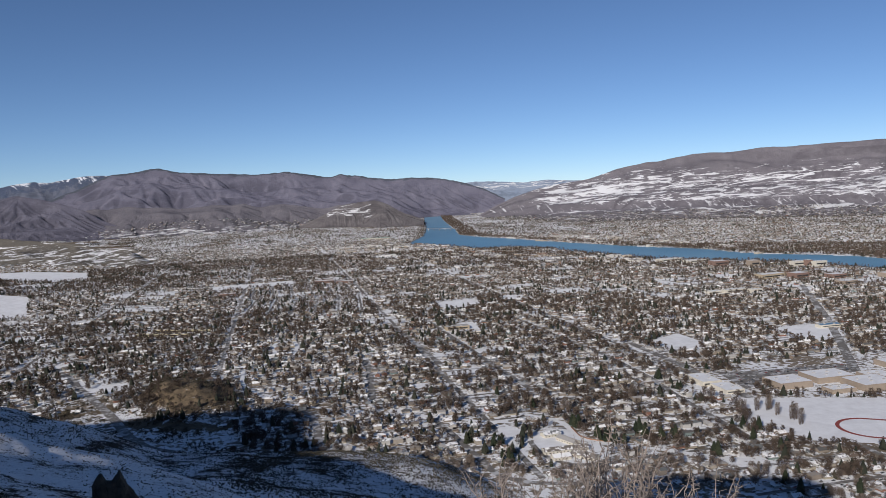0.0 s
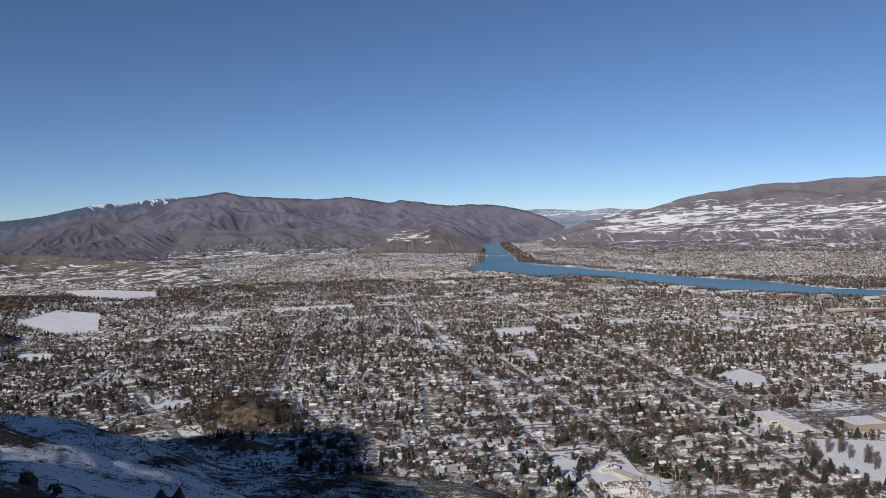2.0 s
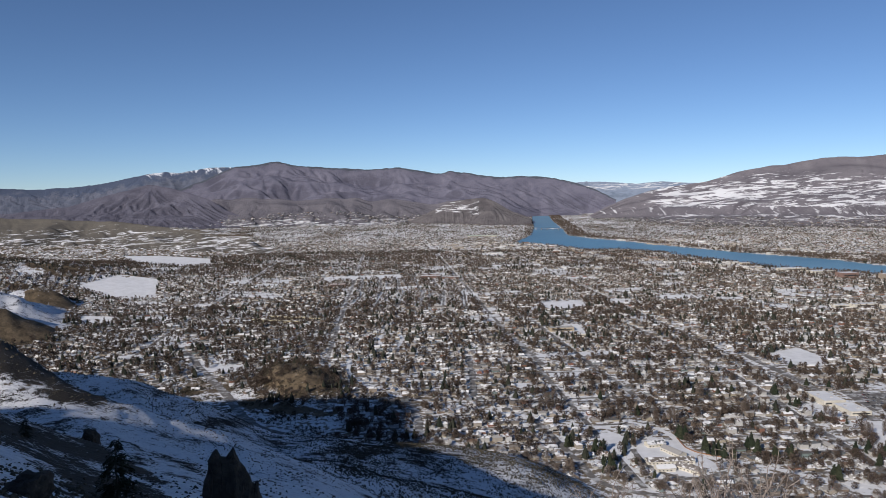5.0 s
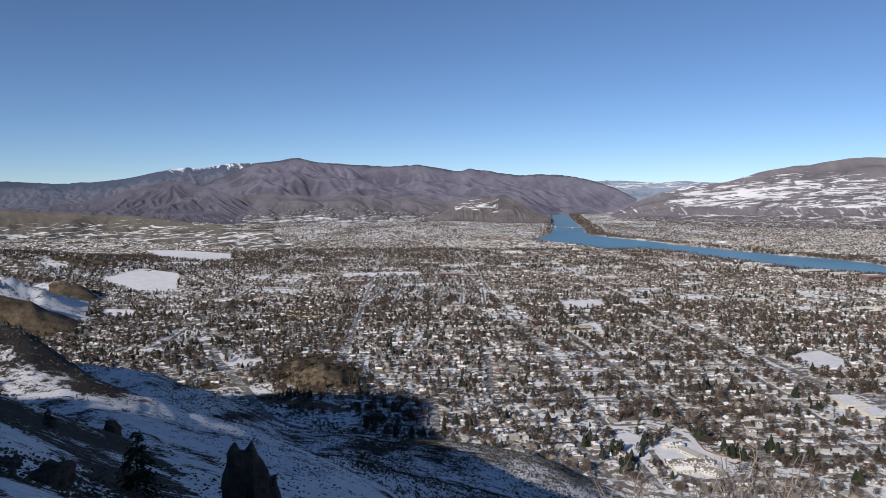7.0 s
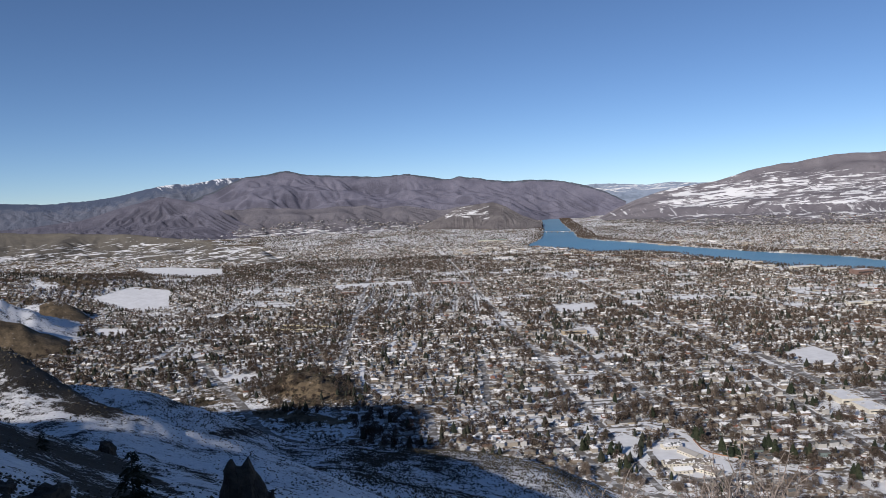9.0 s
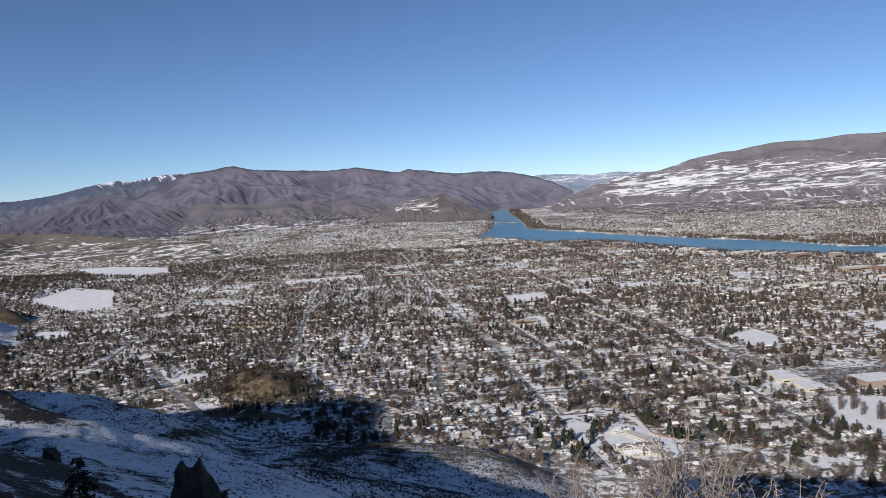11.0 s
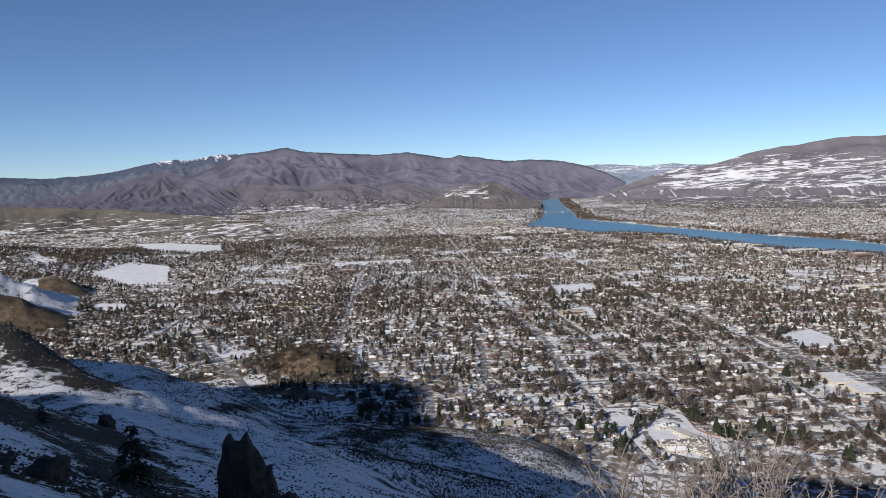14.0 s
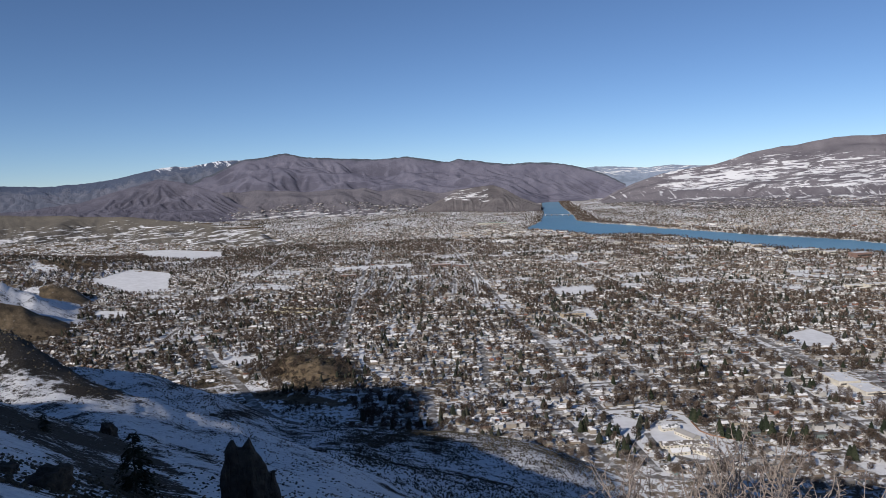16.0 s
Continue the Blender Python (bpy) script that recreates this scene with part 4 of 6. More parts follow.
# ---- houses ----
def box_tris(x0, x1, y0, y1, z0, z1, top=True):
    v = np.array([(x, y, z) for z in (z0, z1) for x, y in ((x0, y0), (x1, y0), (x1, y1), (x0, y1))], float)
    f = []
    for i in range(4):
        j = (i + 1) % 4
        f += [(i, j, j + 4), (i, j + 4, i + 4)]
    if top:
        f += [(4, 5, 6), (4, 6, 7)]
    return v, np.array(f)


def gable_walls(lx, ly, h, rise):
    """Walls with two gable ends; the ridge runs along x."""
    v, f = box_tris(-lx / 2, lx / 2, -ly / 2, ly / 2, -1.0, h, False)
    v = np.concatenate([v, [(-lx / 2, 0, h + rise), (lx / 2, 0, h + rise)]])
    return v, np.concatenate([f, [(4, 8, 7), (5, 6, 9)]])


def gable_roof(lx, ly, h, rise, over=0.6, thick=0.25):
    sl = rise / (ly / 2)
    a, b = lx / 2 + over, ly / 2 + over
    e, p = h - over * sl + 0.05, h + rise + 0.05
    v = np.array([(-a, -b, e), (a, -b, e), (a, 0, p), (-a, 0, p), (-a, b, e), (a, b, e)], float)
    v = np.concatenate([v, v + (0, 0, thick)])
    f = [(6, 7, 8), (6, 8, 9), (9, 8, 11), (9, 11, 10), (0, 1, 7), (0, 7, 6), (5, 4, 10), (5, 10, 11),
         (1, 2, 8), (1, 8, 7), (2, 5, 11), (2, 11, 8), (3, 0, 6), (3, 6, 9), (4, 3, 9), (4, 9, 10)]
    return v, np.array(f)


def hip_roof(lx, ly, h, rise, over=0.6, thick=0.25):
    a, b = lx / 2 + over, ly / 2 + over
    q = max(a - b, 0.4)
    v = np.array([(-a, -b, h - 0.2), (a, -b, h - 0.2), (a, b, h - 0.2), (-a, b, h - 0.2), (-a, -b, h + thick - 0.2), (a, -b, h + thick - 0.2),
                  (a, b, h + thick - 0.2), (-a, b, h + thick - 0.2), (-q, 0, h + rise), (q, 0, h + rise)], float)
    f = [(0, 1, 5), (0, 5, 4), (1, 2, 6), (1, 6, 5), (2, 3, 7), (2, 7, 6), (3, 0, 4), (3, 4, 7),
         (4, 5, 9), (4, 9, 8), (5, 6, 9), (6, 7, 8), (6, 8, 9), (7, 4, 8)]
    return v, np.array(f)


def turned(vf, deg, dx=0, dy=0):
    v, f = vf
    c, s = math.cos(radians(deg)), math.sin(radians(deg))
    return np.stack([v[:, 0] * c - v[:, 1] * s + dx, v[:, 0] * s + v[:, 1] * c + dy, v[:, 2]], -1), f


def slotted(vf, slot):
    return vf[0], vf[1], np.full(len(vf[1]), slot)


rng = np.random.default_rng(7)
HOUSES = []   # designs: dict of part -> arrays
for k in range(12):
    lx, ly, h, rise = rng.uniform(11, 15), rng.uniform(8, 10), rng.uniform(2.7, 3.2) * (2 if k % 5 == 4 else 1), rng.uniform(1.6, 2.6)
    wing, side = rng.uniform(6, 7.5), (1 if k % 2 else -1)
    walls = [gable_walls(lx, ly, h, rise)] if k % 3 else [box_tris(-lx / 2, lx / 2, -ly / 2, ly / 2, -1, h, False)]
    roofs = [gable_roof(lx, ly, h, rise)] if k % 3 else [hip_roof(lx, ly, h, rise)]
    garage = None
    if k % 4 != 1:
        garage = (turned(gable_walls(ly * 0.5 + wing, wing, 2.6, rise * 0.7), 90, side * (lx / 2 - wing / 2), -ly * 0.35),
                  turned(gable_roof(ly * 0.5 + wing, wing, 2.6, rise * 0.7), 90, side * (lx / 2 - wing / 2), -ly * 0.35))
    chimney = turned(box_tris(-0.45, 0.45, -0.45, 0.45, h, h + rise + 1.0), 0, -side * lx * 0.22, 0.8)
    glass = [(x, -ly / 2 - 0.03) for x in (-lx * 0.32, -lx * 0.1, lx * 0.14, lx * 0.34)]
    HOUSES.append(dict(walls=walls, roofs=roofs, garage=garage, chimney=chimney, glass=glass, h=h, lx=lx, ly=ly))
M_GLASS = mat_plain("dark_window", [(0.0, (0.03, 0.035, 0.04))], 0.2)
M_BRICK = mat_plain("chimney_brick", [(0.0, (0.25, 0.13, 0.09))])


def merge(vfs, slot=0):
    return join([slotted(vf, slot) for vf in vfs])


def house_design(d, k):
    """One dwelling with its parts."""
    top = tagged(new("house"), category="house", group="houses below the hill")
    v, f, s = merge(d["walls"])
    part("wall", mesh_of("wall", v, [f], [M_WALL]), top)
    v, f, s = merge(d["roofs"])
    part("roof", mesh_of("roof", v, [f], [M_ROOF]), top)
    if d["garage"]:
        v, f, s = d["garage"][0][0], d["garage"][0][1], 0
        g = part("garage", mesh_of("garage", v, [f], [M_WALL]), top)
        part("garage_roof", mesh_of("garage_roof", d["garage"][1][0], [d["garage"][1][1]], [M_ROOF]), g)
    part("chimney", mesh_of("chimney", d["chimney"][0], [d["chimney"][1]], [M_BRICK]), top)
    pane = mesh_of("window", *(lambda vf: (vf[0], [vf[1]]))(box_tris(-0.8, 0.8, -0.06, 0.06, 0.9, 2.1)), [M_GLASS])
    for x, y in d["glass"]:
        w = part("window", pane, top)
        w.location = (x, y, 0)
    return top


def simple_house(d):
    parts = [slotted(w, 0) for w in d["walls"]] + [slotted(r, 1) for r in d["roofs"]]
    if d["garage"]:
        parts += [slotted(d["garage"][0], 0), slotted(d["garage"][1], 1)]
    return join(parts)


# plots along the streets
def plots():
    out = []
    for d in DISTRICTS:
        rows = int(CELL // d[4])
        for k in range(rows):
            bb = (k + 0.5) * CELL / rows
            for side in (-1, 1):
                a = np.arange(16, CELL - 10, d[5])
                a = a + rng.uniform(-2.5, 2.5, len(a))
                x, y = in_district(d, a, bb + side * (17.5 + rng.uniform(-2.5, 3.5, len(a))))
                heading = radians(d[3] + (0 if d[2] else 90))
                yaw = heading + (radians(180) if side > 0 else 0) + np.where(rng.random(len(a)) < 0.3, radians(90), 0) + rng.normal(0, 0.05, len(a))
                bxx, byy = in_district(d, a, bb + side * 27)
                out.append(np.stack([x, y, yaw, bxx, byy], -1))
    return np.concatenate(out)


PL = plots()
r_, left_ = np.hypot(PL[:, 0], PL[:, 1]), np.degrees(np.arctan2(-PL[:, 0], PL[:, 1]))
ok = free(PL[:, 0], PL[:, 1]) & (r_ > 870) & (left_ > -36) & (left_ < 47)
ok &= land(PL[:, 0], PL[:, 1]) < 135
ok &= (land(PL[:, 0], PL[:, 1]) < 8) | (r_ > 1700)
for dx, dy in ((12, 0), (-12, 0), (0, 12), (0, -12)):
    ok &= free(PL[:, 0] + dx, PL[:, 1] + dy)
ok &= spur_b(PL[:, 0], PL[:, 1]) < 8
ok &= rng.random(len(PL)) < np.where(r_ > 3400, 0.5, 0.9)
ok &= ~inside(PL[:, 0], PL[:, 1], GULLY) & (knoll_at(PL[:, 0], PL[:, 1]) < 5) & ~on_way(PL[:, 0], PL[:, 1])
ok &= ~((r_ > 3300) & (to_uv(PL[:, 0], PL[:, 1])[0] > 900) & (rng.random(len(PL)) < 0.5))
PL = PL[ok & ~in_lot(PL[:, 0], PL[:, 1])]
PL = PL[np.argsort(np.hypot(PL[:, 0], PL[:, 1]))]
pr = np.hypot(PL[:, 0], PL[:, 1])
N_NEAR = 300
LABELS = ["low ranch house with patchy snow on its shingle roof", "small gabled house in a snowy yard", "hip-roofed family house beside a street", "house with an attached gabled garage and snowy roof"]
designs = [tagged(house_design(d, k), LABELS[k % 4] if k % 3 else LABELS[2]) for k, d in enumerate(HOUSES)]
placed = [0] * len(designs)
pick = rng.integers(0, len(designs), len(PL))
for i in range(min(N_NEAR, len(PL))):
    x, y, yaw = PL[i, :3]
    k = int(pick[i])
    m = Matrix.Translation((x, y, float(land(x, y)) + 0.1)) @ Matrix.Rotation(yaw, 4, "Z")
    if placed[k] == 0:
        designs[k].matrix_basis = m
    else:
        copy_thing(designs[k], m)
    placed[k] += 1

blocks = []
for k, d in enumerate(HOUSES):
    sel = np.nonzero((pick == k) & (np.arange(len(PL)) >= N_NEAR) & (pr < 1400))[0]
    if len(sel):
        q = PL[sel]
        one = np.ones(len(sel))
        sc = rng.uniform(0.82, 1.1, len(sel))
        blocks.append(scatter(simple_house(d), q[:, 0], q[:, 1], land(q[:, 0], q[:, 1]) + 0.1, q[:, 2], sc, sc, one * rng.uniform(0.9, 1.2)))
hut = join([slotted(gable_walls(14, 9, 3.2, 2.2), 0), slotted(gable_roof(14, 9, 3.2, 2.2), 1)])
q = PL[pr >= 1400]
blocks.append(scatter(hut, q[:, 0], q[:, 1], land(q[:, 0], q[:, 1]) + 0.1, q[:, 2], rng.uniform(0.7, 1.2, len(q)), rng.uniform(0.7, 1.15, len(q)), rng.uniform(0.8, 1.3, len(q))))
# sheds and garages in the back yards
sel = (rng.random(len(PL)) < 0.65) & (pr < 2600)
q = PL[sel]
bx, by = q[:, 3] + rng.uniform(-5, 5, len(q)), q[:, 4] + rng.uniform(-5, 5, len(q))
sk = free(bx, by) & (np.hypot(bx, by) > 870)
bx, by, q = bx[sk], by[sk], q[sk]
shed = join([slotted(gable_walls(6, 5, 2.3, 1.1), 0), slotted(gable_roof(6, 5, 2.3, 1.1, 0.4), 1)])
blocks.append(scatter(shed, bx, by, land(bx, by), q[:, 2] + radians(90), *(rng.uniform(0.7, 1.5, (3, len(bx))) * np.array([[1], [1], [0.8]]))))
v, f, s = join(blocks)
town = tagged(new("houses", mesh_of("houses", squeeze(v), [f], [M_WALL_I, M_ROOF_I], s)), "thousands of small houses with patchy snow on their roofs", "houses", kind="stuff")

# ---- larger flat-roofed buildings ----
def block_parts(lx, ly, h):
    w = box_tris(-lx / 2, lx / 2, -ly / 2, ly / 2, -1, h, False)
    roof = box_tris(-lx / 2 + 0.4, lx / 2 - 0.4, -ly / 2 + 0.4, ly / 2 - 0.4, h - 1.2, h - 0.5)
    par = []
    for a in ((-lx / 2, lx / 2, -ly / 2, -ly / 2 + 0.4), (-lx / 2, lx / 2, ly / 2 - 0.4, ly / 2), (-lx / 2, -lx / 2 + 0.4, -ly / 2 + 0.4, ly / 2 - 0.4), (lx / 2 - 0.4, lx / 2, -ly / 2 + 0.4, ly / 2 - 0.4)):
        par.append(box_tris(*a, h, h + 0.02))
    unit = box_tris(-2, 2, -1.5, 1.5, h - 0.5, h + 1.4)
    return w, roof, par, unit


def flat_building(name, x, y, lx, ly, h, wall, label, turn=GRID, roof_mat=None, category="building", units=2):
    top = tagged(new(name), label, category)
    w, roof, par, unit = block_parts(lx, ly, h)
    v, f, s = merge([w] + par)
    part("wall", mesh_of("wall", v, [f], [wall]), top)
    part("roof", mesh_of("roof", roof[0], [roof[1]], [roof_mat or M_SNOW]), top, "flat snow-covered roof")
    um = mesh_of("rooftop_unit", unit[0], [unit[1]], [M_FLATROOF])
    for k in range(units):
        o = part("rooftop_unit", um, top)
        o.location = ((k + 0.5) / units * lx * 0.7 - lx * 0.35, ly * 0.15 * (-1) ** k, 0)
    band = mesh_of("window_band", *(lambda vf: (vf[0], [vf[1]]))(box_tris(-lx * 0.42, lx * 0.42, -ly / 2 - 0.08, -ly / 2 + 0.05, h * 0.35, h * 0.6)), [M_GLASS])
    if category != "store":
        part("window_band", band, top)
    p = squeeze(np.array([[x, y, float(land(x, y))]]))[0]
    k = float(np.linalg.norm(p - EYE) / np.linalg.norm(np.array([x, y, land(x, y)]) - EYE))
    top.matrix_basis = Matrix.Translation(p) @ Matrix.Rotation(radians(turn), 4, "Z") @ Matrix.Scale(k, 4)
    return top


M_TAN = mat_plain("tan_block_wall", [(0.0, (0.38, 0.31, 0.24))], 0.9, 0.2)
M_CREAM = mat_plain("cream_wall", [(0.0, (0.70, 0.655, 0.55))], 0.9, 0.2)
M_BRICKWALL = mat_plain("red_brick_wall", [(0.0, (0.27, 0.175, 0.14))], 0.9, 0.3)
M_OCHRE = mat_plain("ochre_wall", [(0.0, (0.47, 0.39, 0.27))], 0.9, 0.3)
M_YELLOW = mat_plain("pale_yellow_wall", [(0.0, (0.62, 0.55, 0.36))], 0.9, 0.3)
M_GREEN = mat_plain("green_metal_roof", [(0.0, (0.16, 0.42, 0.33))], 0.5, 0.3)
M_BLUE = mat_plain("blue_metal_roof", [(0.0, (0.14, 0.30, 0.48))], 0.5, 0.3)

flat_building("school", 447, 1272, 36, 58, 9, M_CREAM, "long cream school building with a flat snowy roof", 12)
flat_building("school", 468, 1217, 34, 50, 7, M_CREAM, "lower cream school wing with a snowy roof", 12)
for x, y, lx, ly, h in ((577, 1232, 62, 50, 11), (660, 1262, 75, 52, 10), (640, 1185, 46, 26, 7), (705, 1208, 70, 58, 11), (745, 1255, 50, 44, 8), (790, 1230, 52, 60, 9), (765, 1176, 44, 34, 8), (835, 1330, 70, 60, 10)):
    flat_building("store", x, y, lx, ly, h, M_TAN, "tan block store with a flat snow-covered roof", 12, category="store", units=4)
flat_building("apartment_building", 22, 1868, 62, 26, 9, M_OCHRE, "ochre building with a dark roof beside a white lot", 13, M_FLATROOF)
flat_building("hall", 60, 1800, 46, 24, 7, M_CREAM, "cream hall with a snowy flat roof", 13)
flat_building("school", -505, 3010, 80, 30, 10, M_BRICKWALL, "red-brick school with several wings", 10)
flat_building("school", -420, 2990, 70, 26, 8, M_BRICKWALL, "red-brick school with several wings", 10)
flat_building("hall", -820, 2720, 60, 30, 8, M_BRICKWALL, "brown brick hall among trees", 10)
for x, y, lx, ly, h, m, lab in ((1175, 2640, 105, 40, 16, M_OCHRE, "long ochre downtown block with rows of windows"), (1262, 2612, 60, 45, 20, M_BRICKWALL, "brown brick downtown block beside another"), (1268, 3010, 42, 34, 26, M_TAN, "tall tan downtown building with a stepped top"),
                                 (1159, 3100, 70, 45, 20, M_BRICKWALL, "dark brown brick office building near the river"), (1440, 2985, 60, 28, 20, M_CREAM, "pale riverside hotel wing"), (1515, 2960, 60, 28, 20, M_CREAM, "pale riverside hotel wing"), (1478, 2972, 22, 30, 24, M_BRICKWALL, "dark red hotel entrance tower"),
                                 (1374, 2570, 60, 40, 16, M_BRICKWALL, "brown brick downtown block"), (920, 2330, 80, 26, 10, M_CREAM, "white flat-roofed office building"), (849, 2310, 46, 26, 9, M_CREAM, "white hall with a snowy roof"), (976, 2300, 40, 24, 12, M_CREAM, "white public building in the town"), (1560, 2560, 70, 40, 15, M_TAN, "tan block building in the town centre"), (1330, 2420, 60, 40, 12, M_TAN, "tan low office block")):
    flat_building("office_building", x, y, lx, ly, h, m, lab, 20)
flat_building("warehouse", 1031, 3365, 120, 45, 12, M_CREAM, "long white riverside warehouse", 24)
flat_building("warehouse", 1122, 3275, 110, 50, 10, M_CREAM, "white riverside warehouse with a low roof", 24)
flat_building("warehouse", -560, 5900, 230, 60, 12, M_CREAM, "long warehouse with a green metal roof", 5, M_GREEN)
flat_building("warehouse", 905, 1720, 60, 22, 7, M_CREAM, "low school hall with a blue metal roof", 12, M_BLUE)
for k in range(14):
    flat_building("apartment_building", -820 + k % 7 * 24 + (k // 7) * 20, 1930 - k % 7 * 4 + (k // 7) * 60, 20, 13, 7.5, M_YELLOW, "yellow row house in a hillside terrace", 10, M_FLATROOF, units=1)

# commerce along the river and on the far bank
blocks = []
n = 620
cu, cv = rng.uniform(-1400, 2600, n), rng.uniform(3100, 5200, n)
cx, cy = to_xy(cu, cv)
bank = along(RIVER_W, 400)
near_bank = np.min(np.hypot(cx[:, None] - bank[None, :, 0], cy[:, None] - bank[None, :, 1]), axis=1)
keep = free(cx, cy) & (near_bank < 900) & (near_bank > 45)
cx, cy = cx[keep], cy[keep]
w, roof, par, unit = block_parts(1, 1, 1)
cube = join([slotted(box_tris(-0.5, 0.5, -0.5, 0.5, -0.2, 1, False), 0), slotted(box_tris(-0.49, 0.49, -0.48, 0.48, 0.8, 0.97), 1)])
m = len(cx)
blocks.append(scatter(cube, cx, cy, land(cx, cy), radians(30) + rng.integers(0, 2, m) * radians(90) + rng.normal(0, 0.1, m), rng.uniform(18, 75, m), rng.uniform(14, 40, m), rng.uniform(5, 11, m)))
# a sparser spread of roofs upstream, at the foot of the ranges and on the east bank
n = 6500
fa, fr = rng.uniform(-36, 46, n), np.sqrt(rng.uniform(4300 ** 2, 8600 ** 2, n))
fx, fy = polar(fa, fr)
dens = waves(fx / 500, fy / 500, 44, 3) * 0.9 + 0.55
keep = free(fx, fy) & (rng.random(n) < dens) & ~((fa > 24) & (fr > 4700)) & (np.min(np.hypot(fx[:, None] - bank[None, ::4, 0], fy[:, None] - bank[None, ::4, 1]), axis=1) > 120)
fx, fy = fx[keep], fy[keep]
m = len(fx)
far_houses = scatter(hut, fx, fy, land(fx, fy), rng.uniform(0, 6.28, m), rng.uniform(0.8, 1.9, m), rng.uniform(0.8, 1.4, m), rng.uniform(0.9, 1.3, m))
v, f, s = far_houses
tagged(new("houses", mesh_of("houses", squeeze(v), [f], [M_WALL_I, M_ROOF_I], s)), "scattered far houses across the river and upstream", "houses", kind="stuff")
v, f, s = join(blocks)
tagged(new("warehouses", mesh_of("warehouses", squeeze(v), [f], [M_BIGWALL, M_FLATROOF], s)), "flat-roofed commercial buildings along the river", "buildings", kind="stuff")

# roofs and trees on the aprons of the ranges
ap = []
for P, share, count in ((APRON, 0.62, 11000), (EAST, 0.22, 6500)):
    rows_, cols_ = P.shape[:2]
    i, j = ((0.02 + rng.random(count) ** 1.15 * 0.98) * rows_ * share).astype(int), rng.integers(0, cols_, count)
    ap.append(P[i, j] + np.stack([rng.normal(0, 8, count), rng.normal(0, 3, count), np.zeros(count)], -1))
ap = np.concatenate(ap)
ap = ap[waves(ap[:, 0] / 120, ap[:, 1] / 120, 97, 3) + rng.normal(0, 0.25, len(ap)) > -0.1]
rng.shuffle(ap)
half = len(ap) * 2 // 5
q, m = ap[:half], half
v, f, s = scatter(hut, q[:, 0], q[:, 1], q[:, 2], rng.uniform(0, 6.28, m), rng.uniform(0.4, 0.9, m), rng.uniform(0.4, 0.6, m), rng.uniform(0.4, 0.6, m))
tagged(new("houses", mesh_of("houses", v, [f], [M_WALL_I, M_ROOF_I], s)), "tiny far houses at the foot of the mountains", "houses", kind="stuff")
APRON_TREES = ap[half:]

# a far bridge over the river
def far_bridge(a, c, high, deck, piers):
    top = tagged(new("bridge"), "long low bridge across the river upstream", "bridge")
    a, c = np.array(a, float), np.array(c, float)
    d = (c - a) / np.linalg.norm(c - a)
    side = np.array([-d[1], d[0]]) * 6
    q = np.linspace(0, 1, 13)[:, None]
    line = a * (1 - q) + c * q
    ring = np.concatenate([np.concatenate([line + side * s, np.full((13, 1), z)], 1)[:, None] for s, z in ((-1, high), (1, high), (1, high + deck), (-1, high + deck))], 1)
    part("deck", mesh_of("deck", squeeze(ring.reshape(-1, 3)), [grid_faces(13, 4, True)], [M_ASPHALT]), top)
    for k in range(piers):
        p = a + (c - a) * (k + 0.5) / piers
        v, f = box_tris(-3, 3, -6, 6, -6, high)
        v = v + np.array([p[0], p[1], 0])
        part("pier", mesh_of("pier", squeeze(v), [f], [M_ASPHALT]), top)


far_bridge((-235, 7110), (140, 6830), 14, 3, 7)

# buildings round the courtyard
def long_house(x, y, lx, ly, h, turn, label):
    top = tagged(new("apartment_building"), label, "building")
    vf = gable_walls(lx, ly, h, ly * 0.22)
    part("wall", mesh_of("wall", vf[0], [vf[1]], [M_CREAM]), top)
    vf = gable_roof(lx, ly, h, ly * 0.22)
    part("roof", mesh_of("roof", vf[0], [vf[1]], [M_ROOF]), top)
    pane = mesh_of("window", *(lambda b: (b[0], [b[1]]))(box_tris(-0.9, 0.9, -0.06, 0.06, 1.0, 2.3)), [M_GLASS])
    for k in range(int(lx // 5)):
        o = part("window", pane, top)
        o.location = ((k + 0.5) * 5 - lx / 2, -ly / 2 - 0.02, 0)
    top.matrix_basis = Matrix.Translation((x, y, float(land(x, y)) + 0.5)) @ Matrix.Rotation(radians(turn), 4, "Z")


for x, y, lx, ly, tr in ((140, 1018, 26, 13, 20), (160, 990, 34, 14, -55), (150, 955, 62, 14, 12), (172, 930, 34, 16, -40), (140, 928, 24, 13, 15)):
    long_house(x, y, lx, ly, 4.2, tr, "long low building with snow on its gabled roof")
M_RUST = mat_plain("rust_fence", [(0.0, (0.34, 0.19, 0.11))], 0.9, 0.5)
p = along([(174, 1052), (179, 1012), (190, 996), (202, 988), (226, 978)], 22)
w = np.concatenate([np.concatenate([p, np.full((22, 1), z)], 1) for z in (-0.5, 2.0)] + [np.concatenate([p + (1.2, 1.2), np.full((22, 1), z)], 1) for z in (2.0, -0.5)])
tagged(new("fence", mesh_of("fence", w, [grid_faces(4, 22)], [M_RUST])), "rust-coloured retaining fence along the canal path", "fence")
for k, (x, y) in enumerate(((-206, 963), (-176, 976), (-120, 952), (-98, 938), (-64, 905))):
    copy_thing(designs[k * 2], Matrix.Translation((x, y, float(land(x, y)) + 0.1)) @ Matrix.Rotation(radians(20 * k), 4, "Z"))

# parked cars
M_CAR = mat_plain("car_paint", [(0.0, (0.05, 0.05, 0.055)), (0.25, (0.35, 0.35, 0.36)), (0.5, (0.7, 0.7, 0.7)), (0.7, (0.10, 0.13, 0.20)), (0.8, (0.30, 0.05, 0.04)), (0.9, (0.2, 0.19, 0.17))], 0.35, 0.3)
M_TYRE = mat_plain("tyre_rubber", [(0.0, (0.02, 0.02, 0.02))])


